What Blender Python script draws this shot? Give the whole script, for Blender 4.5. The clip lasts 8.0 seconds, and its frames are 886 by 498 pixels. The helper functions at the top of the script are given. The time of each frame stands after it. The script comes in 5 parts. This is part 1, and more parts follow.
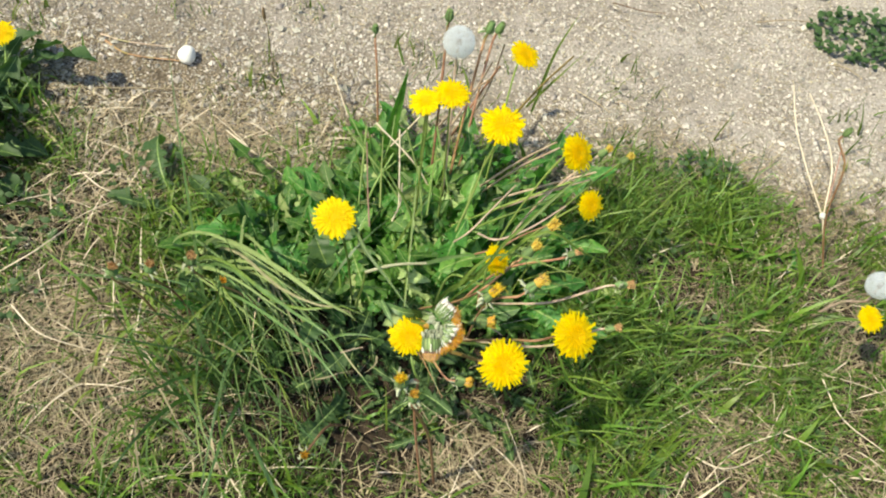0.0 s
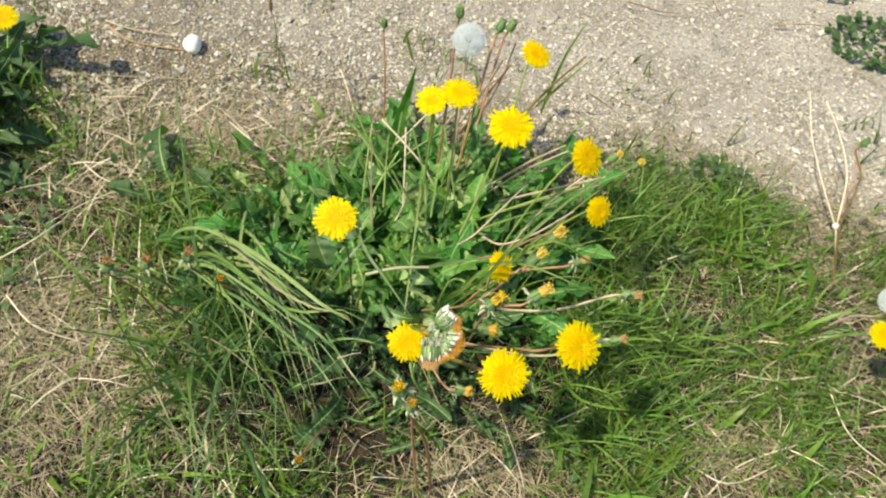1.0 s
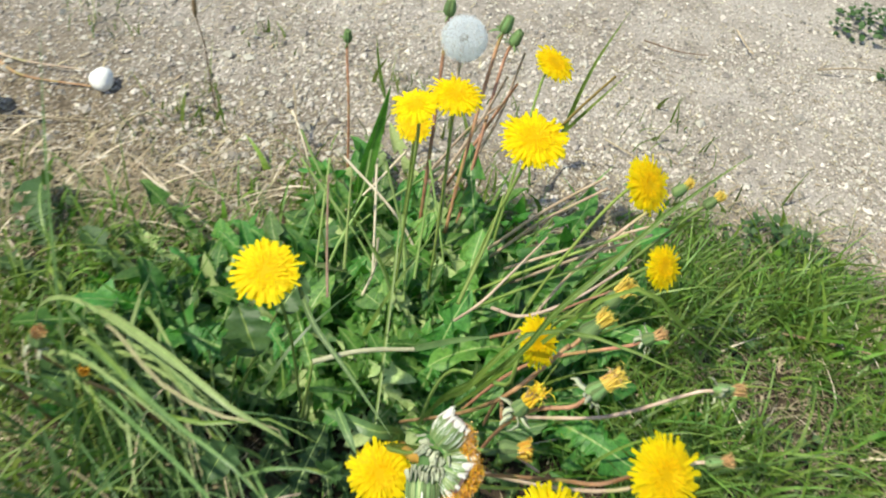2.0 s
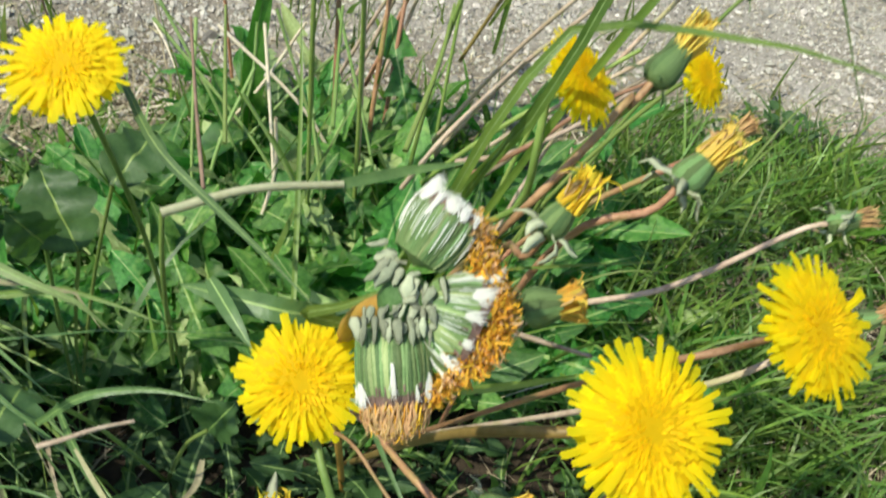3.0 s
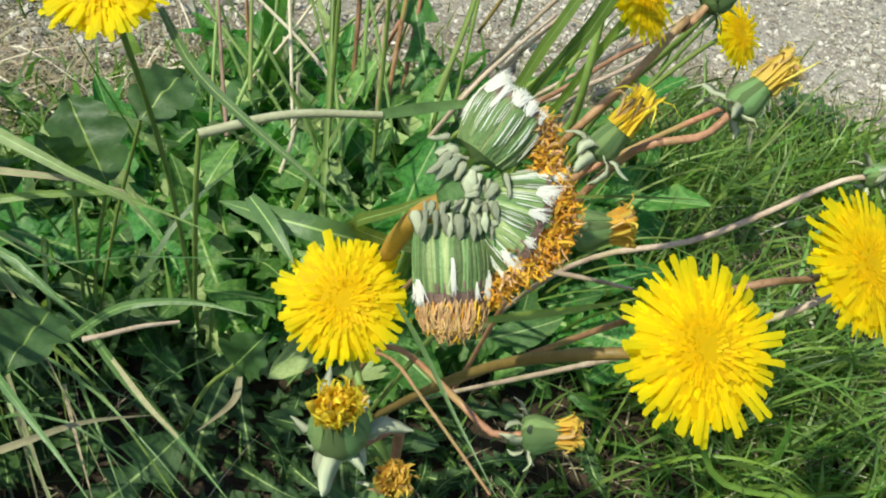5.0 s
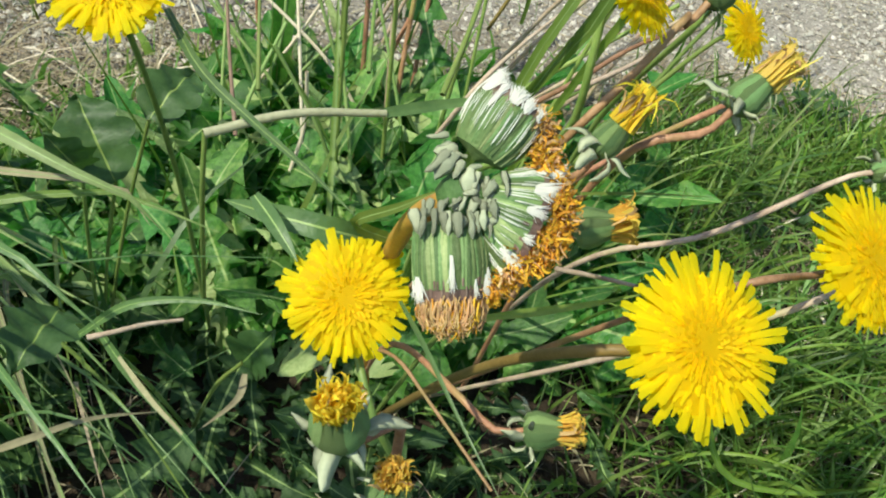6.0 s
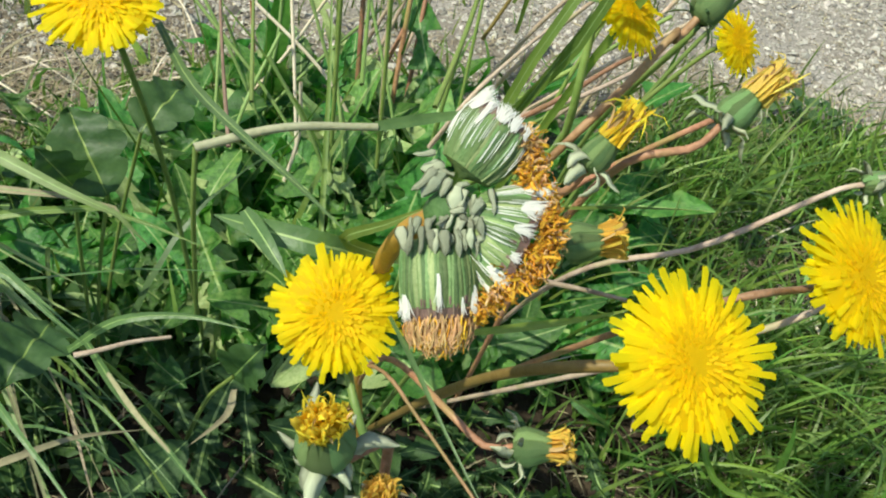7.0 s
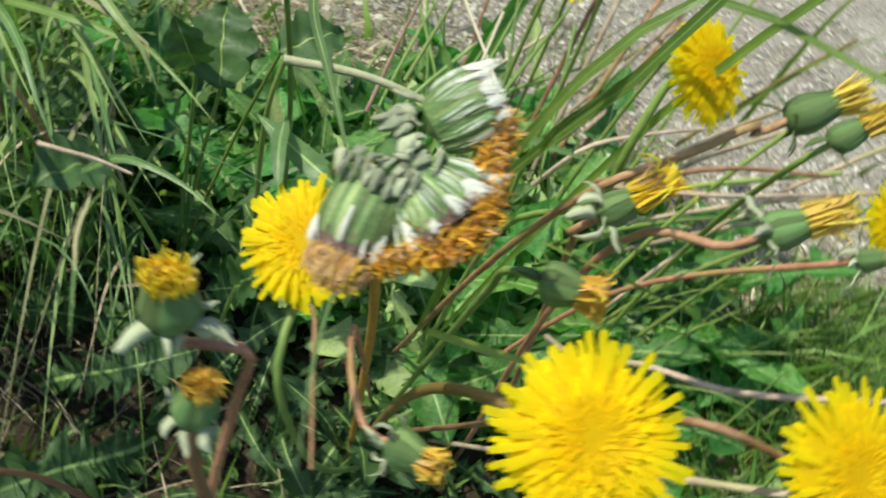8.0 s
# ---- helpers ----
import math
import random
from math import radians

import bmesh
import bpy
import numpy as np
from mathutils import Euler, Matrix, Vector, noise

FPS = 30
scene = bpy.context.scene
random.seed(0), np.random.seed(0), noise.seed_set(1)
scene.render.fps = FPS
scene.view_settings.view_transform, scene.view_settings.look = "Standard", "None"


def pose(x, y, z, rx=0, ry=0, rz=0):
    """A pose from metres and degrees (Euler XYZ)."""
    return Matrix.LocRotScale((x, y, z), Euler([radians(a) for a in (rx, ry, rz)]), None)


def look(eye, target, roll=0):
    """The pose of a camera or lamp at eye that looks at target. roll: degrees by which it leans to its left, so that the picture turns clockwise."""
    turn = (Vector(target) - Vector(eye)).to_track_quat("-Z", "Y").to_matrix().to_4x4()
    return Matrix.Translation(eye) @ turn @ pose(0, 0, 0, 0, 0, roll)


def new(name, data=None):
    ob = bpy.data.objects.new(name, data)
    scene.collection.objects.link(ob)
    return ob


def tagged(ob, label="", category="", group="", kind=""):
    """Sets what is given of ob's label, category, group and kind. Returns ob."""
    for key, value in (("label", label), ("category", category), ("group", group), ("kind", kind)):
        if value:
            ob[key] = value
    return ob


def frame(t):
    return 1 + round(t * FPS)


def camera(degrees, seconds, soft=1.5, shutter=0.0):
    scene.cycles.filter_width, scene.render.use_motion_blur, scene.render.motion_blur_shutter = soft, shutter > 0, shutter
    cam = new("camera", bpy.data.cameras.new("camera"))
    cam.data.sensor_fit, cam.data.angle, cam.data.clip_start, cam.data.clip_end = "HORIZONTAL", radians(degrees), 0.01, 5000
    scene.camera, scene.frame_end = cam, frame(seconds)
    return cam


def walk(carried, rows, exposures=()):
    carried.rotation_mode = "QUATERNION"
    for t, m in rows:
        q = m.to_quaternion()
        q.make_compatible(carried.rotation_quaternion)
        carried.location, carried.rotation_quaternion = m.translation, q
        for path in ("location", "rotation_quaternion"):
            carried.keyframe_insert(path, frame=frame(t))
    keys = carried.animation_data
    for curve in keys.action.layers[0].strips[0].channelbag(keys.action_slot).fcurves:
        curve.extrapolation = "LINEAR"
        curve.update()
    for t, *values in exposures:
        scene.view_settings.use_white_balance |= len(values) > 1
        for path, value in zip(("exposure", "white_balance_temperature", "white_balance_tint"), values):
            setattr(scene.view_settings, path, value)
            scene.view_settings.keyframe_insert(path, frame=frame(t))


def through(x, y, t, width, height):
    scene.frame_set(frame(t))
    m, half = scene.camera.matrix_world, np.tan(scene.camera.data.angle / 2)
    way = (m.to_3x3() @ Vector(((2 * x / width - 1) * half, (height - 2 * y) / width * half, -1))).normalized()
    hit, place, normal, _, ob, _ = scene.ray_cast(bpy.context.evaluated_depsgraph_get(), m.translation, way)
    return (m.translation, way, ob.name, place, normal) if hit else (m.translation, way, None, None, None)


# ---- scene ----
cam = camera(55.0, 8.0, 2.0, 0.4)
PATH = [
    (0, (0.099, 0.199, 0.972), (0.104, 1.289, -0.705), 10.5),
    (0.5, (0.103, 0.212, 0.971), (0.093, 1.31, -0.7), 10.0),
    (1, (0.1, 0.221, 0.961), (0.094, 1.292, -0.728), 11.6),
    (1.2, (0.102, 0.248, 0.927), (0.064, 1.314, -0.765), 11.1),
    (2.3, (0.087, 0.386, 0.595), (0.143, 1.78, -0.838), 10.1),
    (2.4, (0.091, 0.394, 0.564), (0.18, 1.805, -0.85), 9.3),
    (2.5, (0.092, 0.401, 0.537), (0.257, 1.809, -0.873), 11.5),
    (2.7, (0.093, 0.413, 0.497), (0.32, 1.808, -0.918), 13.7),
    (3, (0.096, 0.422, 0.46), (0.287, 1.803, -0.973), 11.5),
    (3.2, (0.095, 0.425, 0.449), (0.286, 1.761, -1.027), 12.6),
    (3.5, (0.09, 0.422, 0.441), (0.223, 1.764, -1.036), 13.4),
    (4, (0.08, 0.41, 0.432), (0.276, 1.776, -1.016), 16.8),
    (4.5, (0.082, 0.409, 0.438), (0.305, 1.788, -0.993), 14.2),
    (6, (0.088, 0.408, 0.441), (0.257, 1.782, -1.003), 12.2),
    (6.5, (0.088, 0.41, 0.443), (0.258, 1.779, -1.005), 11.9),
    (7, (0.09, 0.41, 0.443), (0.262, 1.794, -0.99), 12.2),
    (7.3, (0.095, 0.413, 0.438), (0.226, 1.815, -0.982), 17.9),
    (7.5, (0.106, 0.41, 0.431), (0.147, 1.826, -0.98), 19.1),
    (7.8, (0.125, 0.409, 0.427), (-0.037, 1.815, -0.985), 21.7),
    (8, (0.15, 0.414, 0.432), (-0.139, 1.805, -0.975), 24.8),
]
walk(cam, [(t, look(eye, target, roll)) for t, eye, target, roll in PATH], [(0.0, 0.36, 7000, 4), (1.2, 0.37, 7000, 4), (2.5, 0.28, 6300, 3), (3.5, 0.15, 6400, -2), (8.0, 0.14, 6400, -2)])

# ---- light ----
SUN_FROM = Vector((-0.47, -0.24, 0.85)).normalized()
world = bpy.data.worlds.new("sky")
scene.world = world
world.use_nodes = True
wn = world.node_tree
sky = wn.nodes.new("ShaderNodeTexSky")
sky.sky_type = "NISHITA"
sky.sun_disc = False
sky.sun_elevation = math.asin(SUN_FROM.z)
sky.sun_rotation = math.atan2(SUN_FROM.x, SUN_FROM.y)
wn.links.new(sky.outputs[0], wn.nodes["Background"].inputs[0])
wn.nodes["Background"].inputs[1].default_value = 0.150
sun_data = bpy.data.lights.new("sun", "SUN")
sun_data.energy, sun_data.angle, sun_data.color = 4.65, radians(0.9), (1.0, 0.95, 0.79)
sun = new("sun", sun_data)
sun.matrix_world = look(SUN_FROM * 20, (0, 0, 0))

rng = np.random.default_rng(7)
rand = random.Random(11)


# ---- materials ----
def material(name, dark, light, scale=60.0, rough=0.55, bump=0.0, bump_scale=400.0, through=0.0, glow=None,
             island=0.0, per_object=0.0, spec=0.4, stretch=(1, 1, 1), spots=None):
    """Procedural surface: two scales of colour variation, fine relief, optional light through thin tissue."""
    m = bpy.data.materials.new(name)
    m.use_nodes = True
    nt = m.node_tree
    nd, ln = nt.nodes, nt.links
    bsdf, out = nd["Principled BSDF"], nd["Material Output"]
    tc = nd.new("ShaderNodeTexCoord")
    mp = nd.new("ShaderNodeMapping")
    mp.inputs["Scale"].default_value = stretch
    ln.new(tc.outputs["Object"], mp.inputs[0])
    n1 = nd.new("ShaderNodeTexNoise")
    n1.inputs["Scale"].default_value, n1.inputs["Detail"].default_value = scale, 6
    ln.new(mp.outputs[0], n1.inputs["Vector"])
    n2 = nd.new("ShaderNodeTexNoise")
    n2.inputs["Scale"].default_value, n2.inputs["Detail"].default_value = scale * 7, 3
    ln.new(mp.outputs[0], n2.inputs["Vector"])
    add = nd.new("ShaderNodeMath")
    add.operation = "MULTIPLY_ADD"
    add.inputs[1].default_value, add.inputs[2].default_value = 0.5, 0.0
    ln.new(n2.outputs[0], add.inputs[0])
    add2 = nd.new("ShaderNodeMath")
    add2.operation = "MULTIPLY_ADD"
    add2.inputs[1].default_value = 0.9
    ln.new(n1.outputs[0], add2.inputs[0])
    ln.new(add.outputs[0], add2.inputs[2])
    mr = nd.new("ShaderNodeMapRange")
    mr.inputs["From Min"].default_value, mr.inputs["From Max"].default_value = 0.45, 0.95
    ln.new(add2.outputs[0], mr.inputs["Value"])
    mix = nd.new("ShaderNodeMix")
    mix.data_type = "RGBA"
    mix.inputs[6].default_value, mix.inputs[7].default_value = (*dark, 1), (*light, 1)
    ln.new(mr.outputs[0], mix.inputs[0])
    col = mix.outputs[2]
    if spots:
        n3 = nd.new("ShaderNodeTexNoise")
        n3.inputs["Scale"].default_value = spots[1]
        ln.new(tc.outputs["Object"], n3.inputs["Vector"])
        r3 = nd.new("ShaderNodeMapRange")
        r3.inputs["From Min"].default_value, r3.inputs["From Max"].default_value = 0.55, 0.68
        ln.new(n3.outputs[0], r3.inputs["Value"])
        mx = nd.new("ShaderNodeMix")
        mx.data_type = "RGBA"
        mx.inputs[7].default_value = (*spots[0], 1)
        ln.new(r3.outputs[0], mx.inputs[0])
        ln.new(col, mx.inputs[6])
        col = mx.outputs[2]
    for amount, node, socket in ((island, "ShaderNodeNewGeometry", "Random Per Island"), (per_object, "ShaderNodeObjectInfo", "Random")):
        if amount:
            src = nd.new(node)
            hsv = nd.new("ShaderNodeHueSaturation")
            v = nd.new("ShaderNodeMapRange")
            v.inputs["To Min"].default_value, v.inputs["To Max"].default_value = 1 - amount, 1 + amount
            ln.new(src.outputs[socket], v.inputs["Value"])
            ln.new(v.outputs[0], hsv.inputs["Value"])
            w = nd.new("ShaderNodeMath")
            w.operation = "MULTIPLY"
            w.inputs[1].default_value = 7.31
            ln.new(src.outputs[socket], w.inputs[0])
            fr = nd.new("ShaderNodeMath")
            fr.operation = "FRACT"
            ln.new(w.outputs[0], fr.inputs[0])
            h = nd.new("ShaderNodeMapRange")
            h.inputs["To Min"].default_value, h.inputs["To Max"].default_value = 0.5 - 0.05 * amount, 0.5 + 0.05 * amount
            ln.new(fr.outputs[0], h.inputs["Value"])
            ln.new(h.outputs[0], hsv.inputs["Hue"])
            ln.new(col, hsv.inputs["Color"])
            col = hsv.outputs[0]
    ln.new(col, bsdf.inputs["Base Color"])
    bsdf.inputs["Roughness"].default_value = rough
    bsdf.inputs["Specular IOR Level"].default_value = spec
    if bump:
        n4 = nd.new("ShaderNodeTexNoise")
        n4.inputs["Scale"].default_value, n4.inputs["Detail"].default_value = bump_scale, 4
        ln.new(mp.outputs[0], n4.inputs["Vector"])
        bp = nd.new("ShaderNodeBump")
        bp.inputs["Strength"].default_value, bp.inputs["Distance"].default_value = bump, 0.001
        ln.new(n4.outputs[0], bp.inputs["Height"])
        ln.new(bp.outputs[0], bsdf.inputs["Normal"])
    if through:
        tr = nd.new("ShaderNodeBsdfTranslucent")
        if glow:
            tint = nd.new("ShaderNodeMix")
            tint.data_type, tint.blend_type = "RGBA", "MULTIPLY"
            tint.inputs[0].default_value = 1.0
            tint.inputs[7].default_value = (*glow, 1)
            ln.new(col, tint.inputs[6])
            ln.new(tint.outputs[2], tr.inputs[0])
        else:
            ln.new(col, tr.inputs[0])
        ms = nd.new("ShaderNodeMixShader")
        ms.inputs[0].default_value = through
        ln.new(bsdf.outputs[0], ms.inputs[1])
        ln.new(tr.outputs[0], ms.inputs[2])
        ln.new(ms.outputs[0], out.inputs[0])
    return m


M_PETAL = material("yellow_petal", (0.97, 0.79, 0.009), (0.99, 0.86, 0.016), 90, 0.6, 0.1, 900, 0.64, island=0.08, per_object=0.07, spec=0.2)
M_PETAL_IN = material("deep_yellow_petal", (0.97, 0.70, 0.007), (0.99, 0.78, 0.012), 90, 0.6, 0.1, 900, 0.62, island=0.12, spec=0.2)
M_LEAF = material("dandelion_leaf", (0.0368, 0.1196, 0.02024), (0.1256, 0.2952, 0.0560), 45, 0.34, 0.8, 120, 0.36, (1.25, 1.9, 0.75), per_object=0.42, spec=0.5, spots=((0.17, 0.29, 0.07), 14))
M_RIB = material("leaf_rib", (0.22, 0.34, 0.09), (0.36, 0.47, 0.17), 80, 0.45, through=0.2, per_object=0.15)
M_GRASS = material("grass", (0.0836, 0.1426, 0.0260), (0.182, 0.2534, 0.0530), 30, 0.45, 0.2, 500, 0.33, (1.35, 1.8, 0.75), island=0.5, per_object=0.25, spec=0.45)
M_BLUEGRASS = material("blue_green_grass", (0.0675, 0.126, 0.0405), (0.135, 0.2205, 0.0738), 40, 0.42, 0.3, 600, 0.28, (1.4, 1.7, 0.8), island=0.2, per_object=0.25, spec=0.5, stretch=(1, 1, 1))
M_STRAW = material("dry_straw", (0.25, 0.20, 0.12), (0.52, 0.44, 0.29), 60, 0.7, 0.3, 500, 0.15, island=0.40, per_object=0.2, spec=0.25)
M_STEM_G = material("green_stem", (0.16, 0.25, 0.05), (0.28, 0.36, 0.10), 50, 0.45, 0.3, 500, 0.12, per_object=0.25)
M_STEM_B = material("brown_stem", (0.20, 0.095, 0.045), (0.46, 0.245, 0.14), 90, 0.5, 0.6, 500, per_object=0.3, spots=((0.30, 0.22, 0.08), 35))
M_STEM_O = material("olive_brown_stem", (0.17, 0.11, 0.03), (0.27, 0.19, 0.06), 40, 0.5, 0.3, 500, per_object=0.2)
M_STEM_P = material("pale_stem", (0.33, 0.22, 0.15), (0.60, 0.47, 0.36), 90, 0.55, 0.6, 500, per_object=0.25, spots=((0.36, 0.32, 0.16), 35))
M_CUP = material("green_involucre", (0.105, 0.17, 0.055), (0.20, 0.275, 0.10), 120, 0.55, 0.4, 800, per_object=0.2, spec=0.2)
M_BRACT = material("bract", (0.095, 0.17, 0.055), (0.21, 0.29, 0.115), 150, 0.55, 0.4, 900, 0.1, per_object=0.42, spec=0.2)
M_BRACT_PALE = material("pale_bract", (0.32, 0.35, 0.20), (0.58, 0.58, 0.42), 120, 0.65, 0.3, 900, 0.15, per_object=0.25)
M_DULL = material("dull_dry_blade", (0.20, 0.17, 0.10), (0.36, 0.32, 0.19), 60, 0.7, 0.3, 500, 0.15, per_object=0.2, spec=0.2)
M_CULM = material("dry_culm", (0.30, 0.30, 0.17), (0.52, 0.49, 0.33), 60, 0.6, 0.4, 500, 0.1, per_object=0.1, spec=0.25)
M_PALEGRASS = material("pale_green_grass", (0.170, 0.240, 0.0800), (0.285, 0.360, 0.140), 40, 0.45, 0.3, 500, 0.3, island=0.3)
M_PALELEAF = material("pale_leaf", (0.26, 0.37, 0.12), (0.48, 0.56, 0.25), 60, 0.45, 0.4, 200, 0.3, per_object=0.25)
M_GOLD = material("withered_gold", (0.58, 0.34, 0.04), (0.90, 0.64, 0.13), 200, 0.65, 0.3, 900, 0.3, island=0.3, spec=0.2)
M_CLAW = material("claw_bract", (0.27, 0.30, 0.17), (0.55, 0.55, 0.40), 260, 0.7, 0.6, 900, 0.12, per_object=0.28)
M_BRIGHT = material("bright_grass", (0.126, 0.225, 0.027), (0.207, 0.324, 0.045), 40, 0.45, 0.2, 500, 0.36, island=0.4, per_object=0.2)
M_WITHER = material("withered_orange", (0.58, 0.27, 0.02), (0.90, 0.54, 0.07), 200, 0.7, 0.4, 900, 0.3, island=0.35, spec=0.2)
M_WITHER_Y = material("withered_yellow", (0.70, 0.47, 0.04), (0.95, 0.80, 0.24), 200, 0.6, 0.3, 900, 0.4, island=0.25, spec=0.2)
M_TUFT = material("crumpled_yellow_petal", (0.84, 0.60, 0.03), (0.96, 0.80, 0.10), 200, 0.6, 0.3, 900, 0.5, island=0.25, spec=0.2)
M_WITHER_T = material("withered_tan", (0.42, 0.24, 0.10), (0.70, 0.46, 0.22), 200, 0.7, 0.3, 900, 0.15, island=0.3, spec=0.2)
M_PURPLE = material("purple_brown_tissue", (0.13, 0.07, 0.06), (0.24, 0.15, 0.12), 200, 0.6, 0.3, 900)
M_PAPPUS = material("white_pappus", (0.86, 0.83, 0.76), (0.92, 0.90, 0.85), 300, 0.7, through=0.45, spec=0.2)
M_BONE = material("bleached_stalk", (0.58, 0.46, 0.32), (0.76, 0.66, 0.52), 60, 0.7, 0.3, 500)
M_CLOCK = material("seed_clock_hair", (0.76, 0.79, 0.81), (0.86, 0.88, 0.90), 300, 0.7, through=0.5, spec=0.2)
M_PEBBLE = material("white_pebble", (0.74, 0.71, 0.66), (0.86, 0.84, 0.80), 90, 0.75, 0.5, 300, spec=0.3)
M_GRAVEL = material("gravel", (0.27, 0.238, 0.205), (0.56, 0.51, 0.45), 90, 0.8, 0.5, 900, island=0.5, spec=0.25)
M_SEED = material("brown_seed", (0.16, 0.10, 0.05), (0.26, 0.17, 0.09), 200, 0.6)
M_TWIG = material("brown_twig", (0.20, 0.12, 0.08), (0.36, 0.24, 0.17), 120, 0.7, 0.5, 500, per_object=0.3)
# own green of the weeds; on dandelion and broad leaves it stands for shade
M_WEED_AND_SHADE = material("weed_leaf", (0.02975, 0.07225, 0.0204), (0.068, 0.1318, 0.0408), 80, 0.5, 0.3, 400, 0.25, (1.5, 1.8, 0.8), island=0.3, spec=0.4)


# ---- mesh helpers ----
def put_mesh(name, verts, faces, mats, parent=None, local=None, label="", slots=None, smooth=True):
    """Links one mesh object; verts (n, 3), faces an (m, 4) array or a list of index tuples."""
    me = bpy.data.meshes.new(name)
    verts = np.asarray(verts, dtype=np.float32)
    if isinstance(faces, np.ndarray):
        k = faces.shape[1]
        me.vertices.add(len(verts))
        me.vertices.foreach_set("co", verts.ravel())
        me.loops.add(faces.size)
        me.loops.foreach_set("vertex_index", faces.astype(np.int32).ravel())
        me.polygons.add(len(faces))
        me.polygons.foreach_set("loop_start", np.arange(0, faces.size, k, dtype=np.int32))
    else:
        me.from_pydata(verts.tolist(), [], faces)
    for m in (mats if isinstance(mats, (list, tuple)) else [mats]):
        me.materials.append(m)
    if slots is not None:
        me.polygons.foreach_set("material_index", np.asarray(slots, dtype=np.int32))
    me.polygons.foreach_set("use_smooth", np.full(len(me.polygons), smooth, dtype=bool))
    me.update(calc_edges=True)
    ob = new(name, me)
    if parent is not None:
        ob.parent = parent
    if local is not None:
        ob.matrix_basis = local
    if label:
        ob["label"] = label
    return ob


def share(ob, parent, local):
    """Another object on the same mesh, under parent."""
    other = new(ob.name.split(".")[0], ob.data)
    other.parent = parent
    other.matrix_basis = local
    return other


def thing(name, at, label, category, group=""):
    e = new(name)
    e.empty_display_size = 0.01
    e.location = at
    return tagged(e, label, category, group)


class Geo:
    """Collects strips and tubes into one mesh."""

    def __init__(self):
        self.v, self.f, self.s = [], [], []

    def grid(self, rows, closed=False, slot=0):
        n0, k = len(self.v), len(rows[0])
        for r in rows:
            self.v.extend([tuple(p) for p in r])
        for i in range(len(rows) - 1):
            for j in range(k if closed else k - 1):
                a, b = n0 + i * k + j, n0 + i * k + (j + 1) % k
                self.f.append((a, b, b + k, a + k))
                self.s.append(slot[j] if isinstance(slot, (list, tuple)) else slot)

    def make(self, name, mats, parent=None, local=None, label=""):
        return put_mesh(name, self.v, self.f, mats, parent, local, label, self.s)


def spline(points, n):
    """n + 1 points on a smooth line through the given ones (centripetal, so that it never loops)."""
    p = [Vector(q) for q in points]
    p = [2 * p[0] - p[1]] + p + [2 * p[-1] - p[-2]]
    k = [0.0]
    for u, v in zip(p, p[1:]):
        k.append(k[-1] + max((v - u).length, 1e-6) ** 0.5)
    out, seg = [], 1
    for i in range(n + 1):
        t = k[1] + (k[-2] - k[1]) * i / n
        while seg < len(p) - 3 and t > k[seg + 1]:
            seg += 1
        a, b, c, d = p[seg - 1:seg + 3]
        ka, kb, kc, kd = k[seg - 1:seg + 3]
        e = a.lerp(b, (t - ka) / (kb - ka))
        f = b.lerp(c, (t - kb) / (kc - kb))
        g = c.lerp(d, (t - kc) / (kd - kc))
        out.append(e.lerp(f, (t - ka) / (kc - ka)).lerp(f.lerp(g, (t - kb) / (kd - kb)), (t - kb) / (kc - kb)))
    return out


def tube(geo, points, r0, r1, n=10, sides=7, slot=0, wobble=0.06):
    line = spline(points, n)
    a = (line[1] - line[0]).orthogonal().normalized()
    rows = []
    for i, p in enumerate(line):
        d = (line[min(i + 1, n)] - line[max(i - 1, 0)]).normalized()
        a = (a - d * a.dot(d)).normalized()
        b = d.cross(a)
        r = (r0 + (r1 - r0) * i / n) * (1 + wobble * rand.uniform(-1, 1))
        rows.append([p + r * (a * math.cos(w) + b * math.sin(w)) for w in (2 * math.pi * k / sides for k in range(sides))])
    geo.grid(rows, True, slot)


def ribbon(geo, points, width, n=10, fold=0.25, up=Vector((0, 0, 1)), taper=1.6, base=0.6, slot=0, twist=0.0):
    """A grass blade along the points: keeled, widest in the lower half, pointed."""
    line = spline(points, n)
    rows = []
    for i, p in enumerate(line):
        s = i / n
        d = (line[min(i + 1, n)] - line[max(i - 1, 0)]).normalized()
        a = d.cross(up)
        a = a.normalized() if a.length > 1e-4 else Vector((1, 0, 0))
        a = Matrix.Rotation(twist * s, 3, d) @ a
        b = a.cross(d)
        w = 0.5 * width * (base + (1 - base) * min(1, s * 4)) * max(0.03, 1 - s ** taper)
        rows.append([p - a * w + b * w * fold, p - a * w * 0.12, p + a * w * 0.12, p + a * w + b * w * fold])
    geo.grid(rows, False, slot)


def facing(at, normal, turn=0.0):
    """Pose whose z axis lies along normal."""
    q = Vector(normal).normalized().to_track_quat("Z", "Y").to_matrix().to_4x4()
    return Matrix.Translation(at) @ q @ Matrix.Rotation(turn, 4, "Z")


# ---- ground ----
def dry(x, y):
    """How dry the turf is: 0 green, 1 straw."""
    v = 0.85 * np.exp(-(((x + 0.37) / 0.20) ** 2 + ((y - 0.55) / 0.22) ** 2))
    v += 0.85 * np.exp(-(((x - 0.20) / 0.10) ** 2 + ((y - 0.53) / 0.08) ** 2))
    v += 0.75 * np.exp(-(((x - 0.49) / 0.07) ** 2 + ((y - 0.625) / 0.04) ** 2))
    v += 0.85 * np.exp(-(((x + 0.26) / 0.22) ** 2 + ((y - 0.93) / 0.10) ** 2))
    v += 0.38 * np.clip(wave(x, y, 24, 71) - 0.15, 0, 1) * (np.abs(x - 0.02) > 0.2)
    return np.clip(v, 0, 1)


